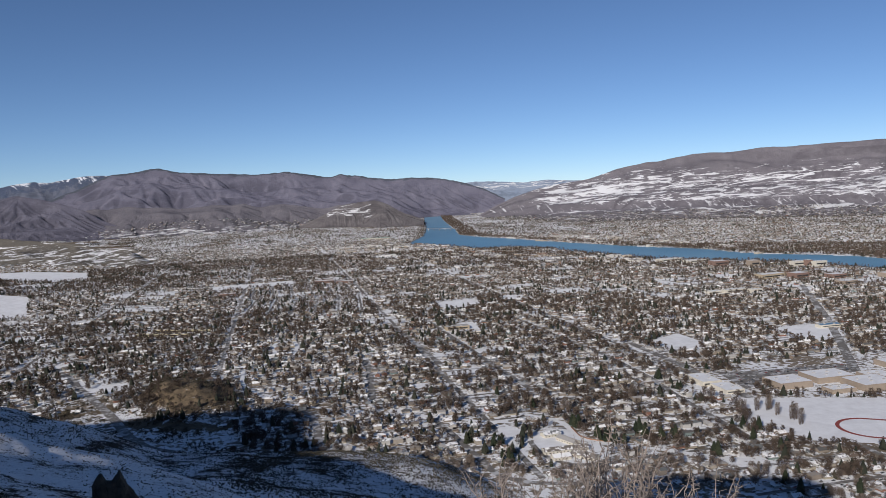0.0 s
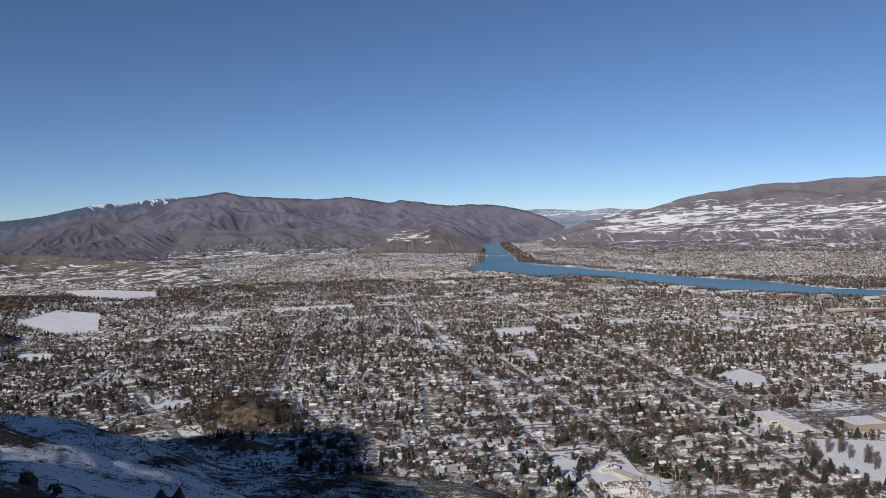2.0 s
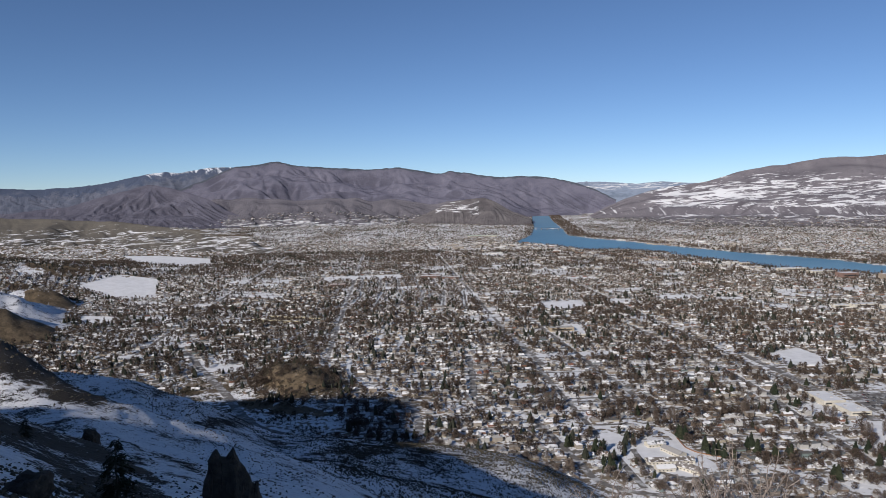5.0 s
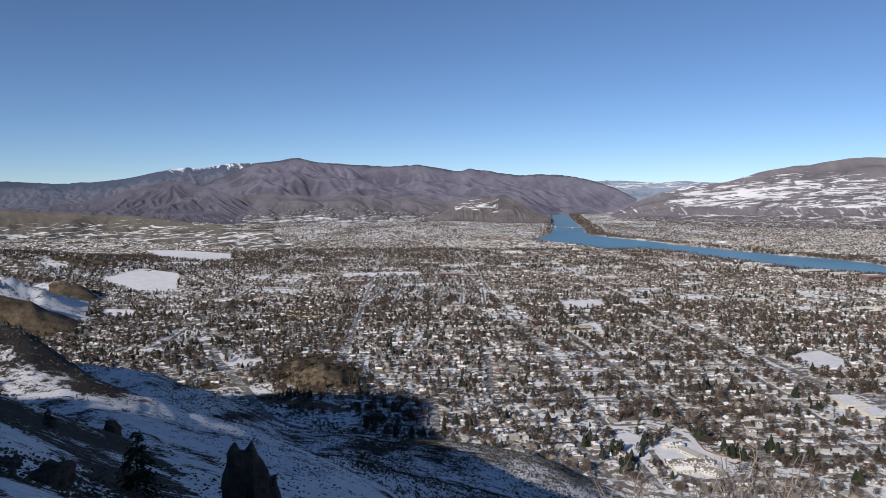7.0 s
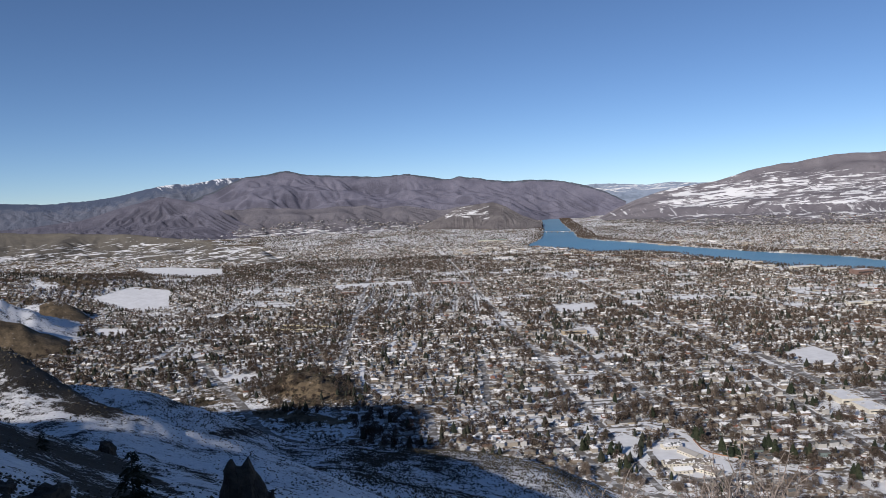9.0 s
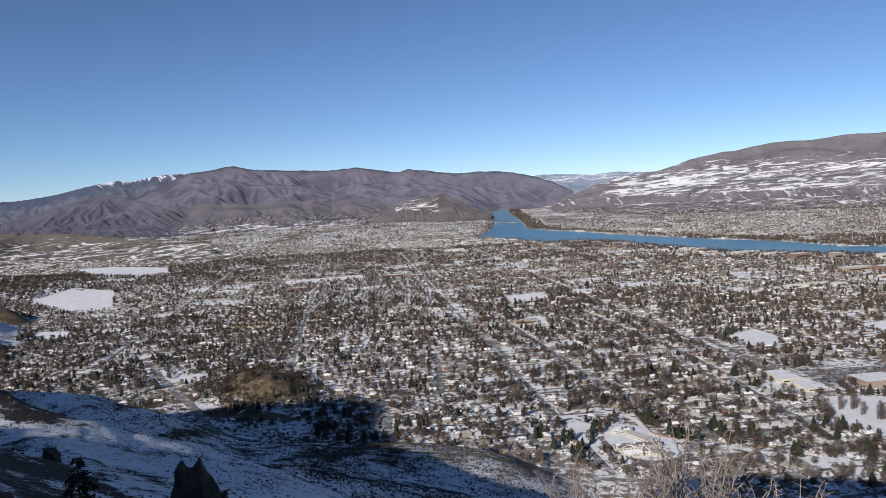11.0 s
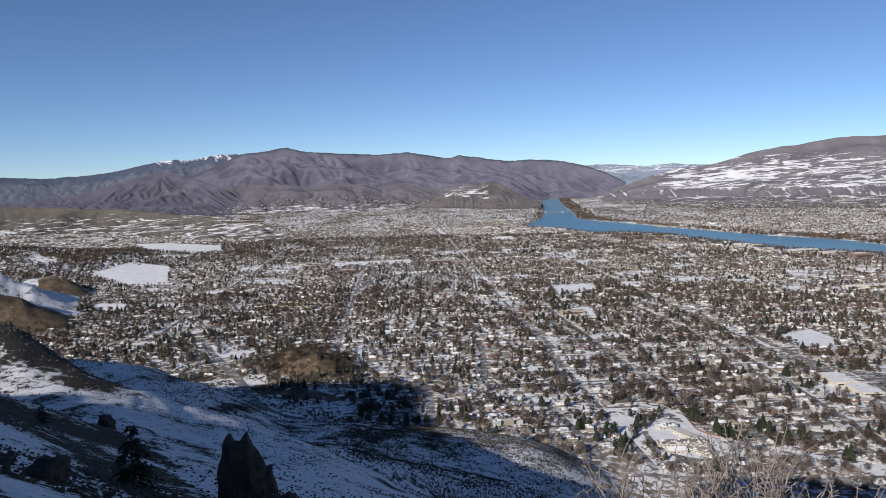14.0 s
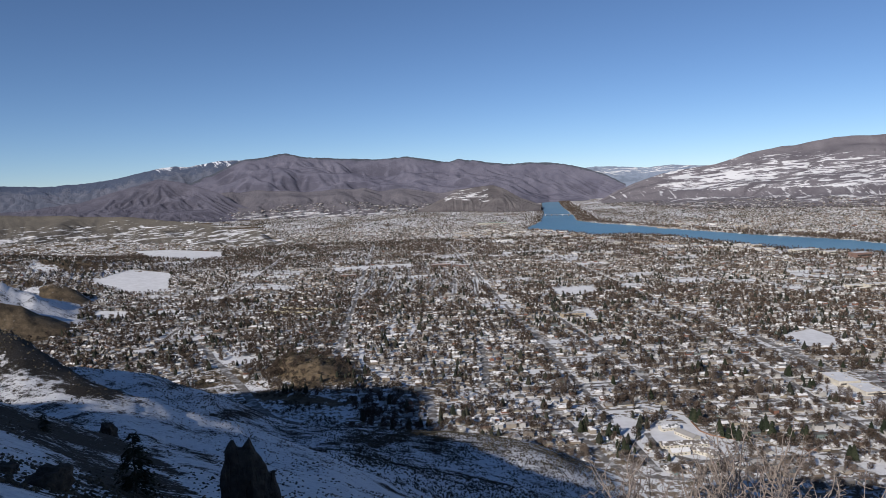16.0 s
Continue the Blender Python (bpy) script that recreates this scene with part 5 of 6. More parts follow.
def car_design():
    top = tagged(new("car"), "parked car on a street or lot", "car", "parked cars")
    v = np.array([(x, y, z) for z, hx, hy in ((0.3, 2.2, 0.88), (0.75, 2.25, 0.9), (0.98, 2.1, 0.82)) for x, y in ((-hx, -hy), (hx, -hy), (hx, hy), (-hx, hy))])
    f = np.concatenate([grid_faces(3, 4, True), [[8, 9, 10, 11]]])
    part("body", mesh_of("body", v, [f], [M_CAR]), top)
    v = np.array([(x, y, z) for z, x0, x1, hy in ((0.96, -1.6, 1.1, 0.8), (1.48, -1.1, 0.5, 0.65)) for x, y in ((x0, -hy), (x1, -hy), (x1, hy), (x0, hy))])
    part("cabin", mesh_of("cabin", v, [np.concatenate([grid_faces(2, 4, True), [[4, 5, 6, 7]]])], [M_GLASS]), top)
    a = np.arange(10) * 2 * math.pi / 10
    ring = np.stack([np.cos(a) * 0.33, a * 0, np.sin(a) * 0.33], -1)
    wheel = mesh_of("wheel", np.concatenate([ring - (0, 0.1, 0), ring + (0, 0.1, 0), [(0, -0.1, 0), (0, 0.1, 0)]]),
                    [grid_faces(2, 10, True), np.array([(20, k, (k + 1) % 10) for k in range(10)] + [(21, 10 + (k + 1) % 10, 10 + k) for k in range(10)])], [M_TYRE])
    for x in (-1.35, 1.35):
        for y in (-0.82, 0.82):
            o = part("wheel", wheel, top)
            o.location = (x, y, 0.33)
    return top


car = car_design()
car.matrix_basis = Matrix.Translation((520, 1300, float(land(520, 1300)) + 0.45))
n_cars = 0
while n_cars < 110:
    x, y = rng.uniform(495, 750), rng.uniform(1215, 1360)
    if inside(x, y, PARKING) and inside(x + 6, y, PARKING) and inside(x - 6, y + 4, PARKING):
        u, v_ = to_uv(x, y)
        x, y = to_xy(round(u / 3.0) * 3.0, round(v_ / 9.0) * 9.0)
        copy_thing(car, Matrix.Translation((x, y, float(land(x, y)) + 0.45)) @ Matrix.Rotation(radians(GRID + 90), 4, "Z"))
        n_cars += 1
for i in range(0, 150):
    x, y, yaw = PL[i, :3]
    d = np.array([PL[i, 0] - PL[i, 3], PL[i, 1] - PL[i, 4]])
    x, y = np.array([x, y]) + d / np.linalg.norm(d) * 11.5
    if free(x, y) and land(x, y) < 8:
        copy_thing(car, Matrix.Translation((float(x), float(y), float(land(x, y)) + 0.45)) @ Matrix.Rotation(yaw + rng.normal(0, 0.1), 4, "Z"))

# running track
tc, ta = np.array([625.0, 985.0]), radians(-22)
ang = np.linspace(0, 2 * math.pi, 96, endpoint=False)


def oval(half, rad):
    x = np.where(np.cos(ang) > 0, half, -half) + rad * np.cos(ang)
    y = rad * np.sin(ang)
    c, s = math.cos(ta), math.sin(ta)
    return np.stack([tc[0] + x * c - y * s, tc[1] + x * s + y * c], -1)


M_TRACK = mat_plain("red_track", [(0.0, (0.34, 0.07, 0.06))], 0.9, 0.1)
xy = np.concatenate([oval(42, 45), oval(42, 39.5)])
xyz = np.concatenate([xy, np.full((192, 1), 2.3)], -1)
xyz[:, 2] = land(xy[:, 0], xy[:, 1]) + 0.6
tagged(new("running_track", mesh_of("running_track", xyz, [grid_faces(2, 96, True)], [M_TRACK])), "red oval running track round a snowy field", "track", kind="structure")

# ---- trees ----
def spray(n, seed, shape, upward, thin, low=0.12, core=0.0):
    """A crown of many small leaf-like triangles about a thin trunk; height 1."""
    g = np.random.default_rng(seed)
    t = g.uniform(low, 1.0, n) ** 0.9
    a = g.uniform(0, 2 * math.pi, n)
    rad = shape(t) * g.uniform(0.55, 1.05, n)
    ax, ay = np.cos(a), np.sin(a)
    tip = np.stack([ax * rad, ay * rad, t + upward * rad], -1)
    root = np.stack([ax * rad * 0.12, ay * rad * 0.12, t + 0.02], -1)
    w = thin * g.uniform(0.7, 1.5, n)
    side = np.stack([-ay * w, ax * w, g.normal(0, 0.4, n) * w], -1)
    v = np.stack([tip, root * 0.35 + tip * 0.65 + side, root, root * 0.35 + tip * 0.65 - side], 1).reshape(-1, 3)
    i = np.arange(n)[:, None] * 4
    f = np.concatenate([i + np.array([[0, 1, 2]]), i + np.array([[0, 2, 3]])])
    if core:
        # the dense inner mass of the crown
        k = 5
        levels = (low, 0.5) if upward < 0 else ((0.36, 0.64, 0.86) if n > 12 else (0.4, 0.78))
        ca = np.arange(k) * 2 * math.pi / k
        rings = []
        for q in levels:
            rr = shape(np.full(k, q)) * core * g.uniform(0.7, 1.15, k)
            rings.append(np.stack([np.cos(ca) * rr, np.sin(ca) * rr, q + g.normal(0, 0.03, k)], -1))
        cv = np.concatenate(rings + [np.array([[0, 0, 0.98]])])
        cf, top_ring = [], len(levels) - 1
        for s in range(top_ring):
            for j in range(k):
                m = (j + 1) % k
                cf += [(s * k + j, s * k + m, s * k + k + m), (s * k + j, s * k + k + m, s * k + k + j)]
        cf += [(top_ring * k + j, top_ring * k + (j + 1) % k, (top_ring + 1) * k) for j in range(k)]
        f = np.concatenate([f, np.array(cf) + len(v)])
        v = np.concatenate([v, cv])
    return v, f


def puff(n, seed, shape, size, sliver=1.0, low=0.22):
    """A leafless crown: bits of twig spread through a rounded volume, denser outside; height 1."""
    g = np.random.default_rng(seed)
    t = low + (1 - low) * g.random(n) ** 0.85
    a = g.uniform(0, 2 * math.pi, n)
    rad = shape(t) * np.sqrt(g.uniform(0.05, 1.0, n))
    c = np.stack([np.cos(a) * rad, np.sin(a) * rad, t], -1)
    out = np.stack([np.cos(a) * 0.7, np.sin(a) * 0.7, np.full(n, 0.75)], -1) + g.normal(0, 0.45, (n, 3))
    out /= np.linalg.norm(out, axis=1, keepdims=True)
    side = np.cross(out, g.normal(0, 1, (n, 3)))
    side /= np.maximum(np.linalg.norm(side, axis=1, keepdims=True), 1e-6)
    k = size * g.uniform(0.6, 1.4, (n, 1))
    v = np.stack([c + out * k, c - out * k * 0.7 + side * k * 0.55 / sliver, c - out * k * 0.7 - side * k * 0.55 / sliver], 1).reshape(-1, 3)
    v[:, 2] = np.clip(v[:, 2], 0.05, 1.05)
    stem = np.array([[-0.025, 0, -0.05], [0.025, 0, -0.05], [0, 0, 0.6], [0, -0.025, -0.05], [0, 0.025, -0.05], [0, 0, 0.6]])
    return np.concatenate([v, stem]), np.arange(len(v) + 6).reshape(-1, 3)


def trunk_vf(r0=0.022, h=0.9, sides=5):
    a = np.arange(sides) * 2 * math.pi / sides
    lo = np.stack([np.cos(a) * r0, np.sin(a) * r0, np.full(sides, -0.04)], -1)
    hi = np.stack([np.cos(a) * r0 * 0.25, np.sin(a) * r0 * 0.25, np.full(sides, h)], -1)
    f = []
    for i in range(sides):
        j = (i + 1) % sides
        f += [(i, j, sides + j), (i, sides + j, sides + i)]
    return np.concatenate([lo, hi]), np.array(f)


cone = lambda t: 0.40 * (1.02 - t) ** 0.7 + 0.02
slim = lambda t: 0.27 * (1.02 - t) ** 0.55 + 0.02
roundy = lambda t: 0.37 * np.sqrt(np.clip(1 - ((t - 0.58) / 0.46) ** 2, 0.02, 1))
plume = lambda t: 0.13 * np.sqrt(np.clip(1 - ((t - 0.55) / 0.55) ** 2, 0.02, 1))
KINDS = [("conifer", cone, -0.35, 0.075, M_PINE, M_PINE_I, "dark green conifer with drooping branches"), ("conifer", slim, -0.2, 0.06, M_PINE, M_PINE_I, "slim dark conifer in a yard"),
         ("bare_tree", roundy, 0.5, 0.016, M_BARE, M_BARE_I, "leafless round-crowned tree with grey-brown twigs"), ("poplar", plume, 0.9, 0.014, M_BARE, M_BARE_I, "tall bare poplar with upright branches")]


def tree_spots(n, rmin, rmax, clump, thr):
    a, r = rng.uniform(-36, 46, n), np.sqrt(rng.uniform(rmin ** 2, rmax ** 2, n))
    x, y = polar(a, r)
    d = waves(x / clump, y / clump, 51, 3) * 0.5 + 0.5
    u, v = to_uv(x, y)
    street = np.abs((u - ARTERIAL + CELL / 2) % CELL - CELL / 2) < 8
    hh = land(x, y)
    k = free(x, y) & (rng.random(n) < d ** 1.3 * 2.5 * (0.98 + 0.27 * ramp(a, 8, -8) - 0.22 * np.exp(-((a + 5) / 8) ** 2) + 0.3 * ramp(a, 14, 24) + 0.5 * ramp(a, 31, 36))) & ~(street & (r < 4300)) & ((hh < 8) | ((hh < 25) & (r > 1150)) | (r > 1700)) & (hh < 135)
    k &= ~(on_way(x, y) & (r < 3200)) & ~inside(x, y, GULLY) & (spur_b(x, y) < 10)
    k &= ~((a > 24) & (r > 4400)) & ~(in_lot(x, y) & (rng.random(n) < 0.85))
    return x[k], y[k], d[k]


spots = [tree_spots(3600, 870, 1150, 120, 0), tree_spots(21000, 1150, 2400, 150, 0), tree_spots(42000, 4300, 9200, 420, 0), tree_spots(54000, 2400, 4500, 170, 0)]
near_x, near_y, near_d = spots[0]
near_r = np.hypot(near_x, near_y)
order = np.argsort(near_r)[:300]
variants = {}
for ki, (nm, shape, up, thin, mo, mi, lab) in enumerate(KINDS):
    for vv in range(3):
        top = tagged(new(nm), lab, "tree", "trees among the houses")
        tv, tf = trunk_vf()
        part("trunk", mesh_of("trunk", tv, [tf], [M_BARK]), top)
        cv_, cf_ = spray(150 if ki < 2 else 260, 100 + ki * 10 + vv, shape, up, thin, core=0.7 if ki < 2 else 0) if ki < 2 else puff(600 if ki == 2 else 520, 100 + ki * 10 + vv, shape, 0.085 if ki == 2 else 0.06, 5.0, 0.22 if ki == 2 else 0.05)
        part("crown", mesh_of("crown", cv_, [cf_], [mo]), top)
        variants[ki, vv] = [top, 0]


def tree_kind(x, y, pines=0.05):
    """Conifers gather in clumps, the rest is bare."""
    pine = rng.random(len(x)) < pines + 0.46 * ramp(waves(x / 95, y / 95, 83, 2) + rng.normal(0, 0.12, len(x)), 0.12, 0.42)
    return np.where(pine, rng.choice(2, len(x), p=[0.72, 0.28]), rng.choice([2, 3], len(x), p=[0.94, 0.06]))


nk = tree_kind(near_x[order], near_y[order])
for i, k in zip(order, nk):
    x, y = float(near_x[i]), float(near_y[i])
    h = 7 + 13 * rng.random() ** 1.3 if k < 2 else (rng.uniform(6, 13) if k == 2 else rng.uniform(13, 20))
    slot = variants[int(k), int(rng.integers(0, 3))]
    m = Matrix.Translation((x, y, float(land(x, y)))) @ Matrix.Rotation(rng.uniform(0, 6.28), 4, "Z")
    ob = slot[0]
    if slot[1] == 0:
        ob.matrix_basis = m @ Matrix.Scale(h, 4)
    else:
        ob = copy_thing(slot[0], m)
        ob.matrix_basis = m @ Matrix.Scale(h, 4)
    slot[1] += 1
for (ki, vv), (ob, used) in variants.items():
    if used == 0:
        ob.matrix_basis = Matrix.Translation((300 + ki * 9, 1020 + vv * 9, 0)) @ Matrix.Scale(9, 4)


def tree_mass(name, x, y, kinds, count, label):
    for want, mat_name in (((0, 1), "conifers"), ((2, 3), "bare_trees")):
        blocks = []
        for ki in want:
            nm, shape, up, thin, mo, mi, lab = KINDS[ki]
            for vv in range(3):
                sel = np.nonzero(kinds == ki)[0][vv::3]
                if not len(sel):
                    continue
                h = 6.5 + (13 if count > 8 else 9) * rng.random(len(sel)) ** 1.3 if ki < 2 else (rng.uniform(6.5, 14.5, len(sel)) if ki == 2 else rng.uniform(13, 19, len(sel)))
                big = 1.6 if count < 20 else 1.25
                tv, tf = spray(count, 300 + ki * 7 + vv, shape, up, thin * big, core=0.8) if ki < 2 else puff(int(count * (5.0 if count > 20 else 3.0 if count > 8 else 2.2)), 300 + ki * 7 + vv, shape, (0.33 if ki == 2 else 0.19) * (10 / count) ** 0.25 * (0.6 if count > 20 else 0.72 if count > 8 else 0.84), 3.0 if count > 20 else 1.9, 0.22 if ki == 2 else 0.06)
                if ki > 1 and count < 8:
                    tv, tf = tv[:-6], tf[:-2]   # far crowns hide their trunks
                blocks.append(scatter((tv, tf, np.zeros(len(tf), int)), x[sel], y[sel], land(x[sel], y[sel]), rng.uniform(0, 6.28, len(sel)), h, h, h))
        v, f, s = join(blocks)
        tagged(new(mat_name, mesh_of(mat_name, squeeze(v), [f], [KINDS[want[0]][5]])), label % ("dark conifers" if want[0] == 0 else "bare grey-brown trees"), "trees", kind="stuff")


rest = np.argsort(near_r)[300:]
tx, ty = np.concatenate([near_x[rest], spots[1][0]]), np.concatenate([near_y[rest], spots[1][1]])
close_ = np.hypot(tx, ty) < 1550
tree_mass("near", tx[close_], ty[close_], tree_kind(tx[close_], ty[close_]), 24, "%s standing in the nearest streets and yards")
tree_mass("mid", tx[~close_], ty[~close_], tree_kind(tx[~close_], ty[~close_]), 11, "%s spread among the streets and yards")
tree_mass("middle", spots[3][0], spots[3][1], tree_kind(*spots[3][:2], 0.07), 5, "%s filling the town towards the river")
tree_mass("far", spots[2][0], spots[2][1], tree_kind(*spots[2][:2], 0.22), 4, "%s scattered over the far side of the valley")
tv, tf = spray(4, 431, cone, -0.35, 0.1, core=0.8)
h = rng.uniform(3, 7, len(APRON_TREES))
v, f, s = scatter((tv, tf, np.zeros(len(tf), int)), APRON_TREES[:, 0], APRON_TREES[:, 1], APRON_TREES[:, 2] - 0.5, h, h, h, h)
tagged(new("conifers", mesh_of("conifers", v, [f], [M_PINE_I])), "dark trees at the foot of the mountains", "trees", kind="stuff")
POPLAR_SPOTS = [(245, 1283), (249, 1277), (178, 1132), (183, 1127), (294, 1179), (299, 1181), (411, 1169), (415, 1157), (422, 1162), (437, 1087), (442, 1087), (465, 1096), (482, 1096), (486, 1099), (485, 1071), (497, 1051), (500, 1047), (498, 1025), (-5, 1178), (-11, 1182), (2, 1187)]
POPLARS = [(x + dx, y + dy) for x, y in POPLAR_SPOTS for dx, dy in ((0, 0), (4.5, 2.5))]
PINES = [(180, 1051), (185, 1047), (178, 1059), (205, 994), (211, 985), (218, 991), (223, 980), (204, 1007), (263, 1025), (267, 1019), (270, 1002), (288, 987), (290, 981), (394, 1008), (414, 1019), (433, 1010), (308, 987), (449, 1367), (377, 1300), (389, 1231), (395, 1236), (308, 1310), (478, 1343), (555, 1463),
         (80, 1239), (131, 1153), (20, 999), (24, 1004), (341, 919), (337, 921), (409, 973), (234, 975), (428, 932), (64, 983), (57, 983), (224, 1329), (234, 1329), (285, 1359)]
for kind_, places, lo_, hi_ in ((3, POPLARS, 19, 27), (0, PINES, 14, 21)):
    for k, (x, y) in enumerate(places):
        ob = copy_thing(variants[kind_, k % 3][0], Matrix.Identity(4))
        ob.matrix_basis = Matrix.Translation((x, y, float(land(x, y)))) @ Matrix.Rotation(x, 4, "Z") @ Matrix.Scale(rng.uniform(lo_, hi_), 4)
# brush along both river banks
bw, be = along(RIVER_W, 1500), along(RIVER_E, 3600)
bx = np.concatenate([bw[:, 0] - rng.uniform(0, 60, 1500), be[:, 0] + rng.uniform(0, 170, 3600)])
by = np.concatenate([bw[:, 1] - rng.uniform(0, 60, 1500), be[:, 1] + rng.uniform(0, 170, 3600)])
k = ~inside(bx, by, RIVER_POLY)
bx, by = bx[k], by[k]
tv, tf = puff(16, 401, roundy, 0.3, 1.5)
h = np.where(np.arange(len(bx)) < 1450, rng.uniform(3, 8, len(bx)), rng.uniform(6, 14, len(bx)))
v, f, s = scatter((tv, tf, np.zeros(len(tf), int)), bx, by, land(bx, by), rng.uniform(0, 6.28, len(bx)), h * 1.4, h * 1.4, h)
tagged(new("bank_brush", mesh_of("bank_brush", squeeze(v), [f], [M_BARE_I])), "bare brown brush and trees along the river banks", "brush", kind="stuff")

# ---- the hillside ----
# sagebrush on the slopes
n = 76000
sa = np.concatenate([rng.uniform(-4, 46, 60000), rng.uniform(-4, 17, 16000)])
sr = np.concatenate([np.exp(rng.uniform(math.log(45), math.log(400), 20000)), np.sqrt(rng.uniform(250 ** 2, 1060 ** 2, 40000)), np.sqrt(rng.uniform(560 ** 2, 930 ** 2, 16000))])
sx, sy = polar(sa, sr)
keep = (land(sx, sy) > 10) & (rng.random(n) < np.clip(waves(sx / 40, sy / 40, 61, 3) * 1.3 + 0.6 + 0.35 * ramp(land(sx, sy), 130, 60) - 0.25 * ramp(sr, 450, 380) - 0.3 * ramp(sr, 150, 110), 0.03, 1))
sx, sy, sr = sx[keep], sy[keep], sr[keep]
low_dome = lambda t: 0.6 * np.sqrt(np.clip(1.05 - t, 0, 1))
h = rng.uniform(0.3, 0.8, len(sx)) * np.where(sr < 430, 0.75 - 0.3 * ramp(sr, 200, 110), np.clip(sr / 250, 1.3, 2.3))


def clump(sides, rings, bits, size, seed):
    """A rounded twiggy shrub: a lumpy dome with twig ends standing out of it; height 1."""
    g = np.random.default_rng(seed)
    a_ = np.arange(sides) * 2 * math.pi / sides
    cv_ = [np.stack([np.cos(a_ + g.normal(0, 0.2)) * q, np.sin(a_) * q, np.full(sides, zz) + g.normal(0, 0.06, sides)], -1) * np.r_[1, 1, 1] * g.uniform(0.75, 1.2, (sides, 1)) for q, zz in rings]
    v_ = np.concatenate(cv_ + [np.array([[0, 0, 0.95]])])
    f_ = []
    for s_ in range(len(rings) - 1):
        for k_ in range(sides):
            m_ = (k_ + 1) % sides
            f_ += [(s_ * sides + k_, s_ * sides + m_, s_ * sides + sides + m_), (s_ * sides + k_, s_ * sides + sides + m_, s_ * sides + sides + k_)]
    last = (len(rings) - 1) * sides
    f_ += [(last + k_, last + (k_ + 1) % sides, len(v_) - 1) for k_ in range(sides)]
    tv_, tf_ = puff(bits, seed + 1, low_dome, size, 1.6, 0.1)
    tv_, tf_ = tv_[:-6], tf_[:-2]
    return np.concatenate([v_, tv_]), np.concatenate([np.array(f_), tf_ + len(v_)])


blocks = []
for sel, shape_ in ((sr < 430, clump(5, ((0.5, 0.0), (0.42, 0.55)), 3, 0.24, 402)), (sr >= 430, clump(5, ((0.5, 0.0),), 1, 0.3, 404))):
    tv, tf = shape_
    q = h[sel]
    blocks.append(scatter((tv, tf, np.zeros(len(tf), int)), sx[sel], sy[sel], land(sx[sel], sy[sel]) - 0.05, rng.uniform(0, 6.28, len(q)), q * 1.35, q * 1.35, q * 0.85))
v, f, s = join(blocks)
tagged(new("sagebrush", mesh_of("sagebrush", squeeze(v), [f], [M_SAGE])), "low grey-brown sagebrush over the snowy slope", "shrubs", kind="stuff")

# dark brush in the gully and on the bluff
gx_, gy_ = rng.uniform(-760, -230, 15000), rng.uniform(980, 1480, 15000)
bl = knoll_at(gx_, gy_)
keep = (inside(gx_, gy_, GULLY) & (waves(gx_ / 60, gy_ / 22, 67, 3) + rng.normal(0, 0.16, 15000) > 0.10)) | ((bl > 3) & (rng.random(15000) < 0.32))
keep &= ~on_way(gx_, gy_)
gx_, gy_ = gx_[keep], gy_[keep]
tv, tf = puff(14, 405, roundy, 0.3, 1.4, 0.1)
h = 1.2 + 4.5 * rng.random(len(gx_)) ** 2
v, f, s = scatter((tv, tf, np.zeros(len(tf), int)), gx_, gy_, land(gx_, gy_) - 0.1, rng.uniform(0, 6.28, len(gx_)), h * 1.4, h * 1.4, h)
tagged(new("gully_brush", mesh_of("gully_brush", squeeze(v), [f], [M_SAGE])), "dark leafless brush in the gully and on the bluff", "brush", kind="stuff")
for a, r, w in ((-450, 1345, 20), (-425, 1365, -25), (-480, 1375, 40), (-358, 1118, 15), (-333, 1085, 30), (-313, 1128, 8), (-279, 1095, -5), (-261, 1121, 22), (-287, 1168, 12), (-302, 1060, 35), (-534, 1210, -30), (-639, 1222, 10)):
    copy_thing(designs[(w + 40) % 7], Matrix.Translation((a, r, float(land(a, r)) - 0.4)) @ Matrix.Rotation(radians(w), 4, "Z"))

M_ROCK = bpy.data.materials.new("hill_rock")
M_ROCK.use_nodes = True
rn, rl = M_ROCK.node_tree.nodes, M_ROCK.node_tree.links
rb = rn["Principled BSDF"]
rb.inputs["Roughness"].default_value = 0.95
rv = coords(rn, rl)
rl.new(add_ramp(rn, rl, add_noise(rn, rl, 0.9, 6, rv, 0.7), [(0.3, (0.022, 0.018, 0.015)), (0.7, (0.095, 0.076, 0.056))]), rb.inputs["Base Color"])
add_bump(rn, rl, rb, add_noise(rn, rl, 1.6, 6, rv, 0.7), 0.8, 0.4)


def rock(x, y, sx, sy, sz, seed, label, lean=0.0, sunk=0.45):
    """A broken crag, half sunk in the slope."""
    bm = bmesh.new()
    bmesh.ops.create_icosphere(bm, subdivisions=4, radius=1)
    for vt in bm.verts:
        p = vt.co.copy()
        q = Vector((p.x * sx, p.y * sy, p.z * sz)) / min(sx, sy)
        k = 1 + 0.34 * noise.noise(q * 0.9 + Vector((seed, 0, 0))) + 0.24 * noise.noise(q * 2.1 + Vector((0, seed, 0))) + 0.12 * noise.noise(q * 5)
        cell = noise.cell(q * 1.7 + Vector((seed, seed, 0)))
        block = 0.6 + 0.4 / max(abs(p.x), abs(p.y), abs(p.z))
        p = p * (k + 0.12 * cell) * block
        vt.co = (p.x * sx + p.z * lean * sx, p.y * sy, p.z * sz)
    me = bpy.data.meshes.new("rock")
    bm.to_mesh(me)
    bm.free()
    me.materials.append(M_ROCK)
    ob = tagged(new("rock", me), label, "rock")
    ob.location = (x, y, float(land(x, y)) + sz * sunk)
    return ob


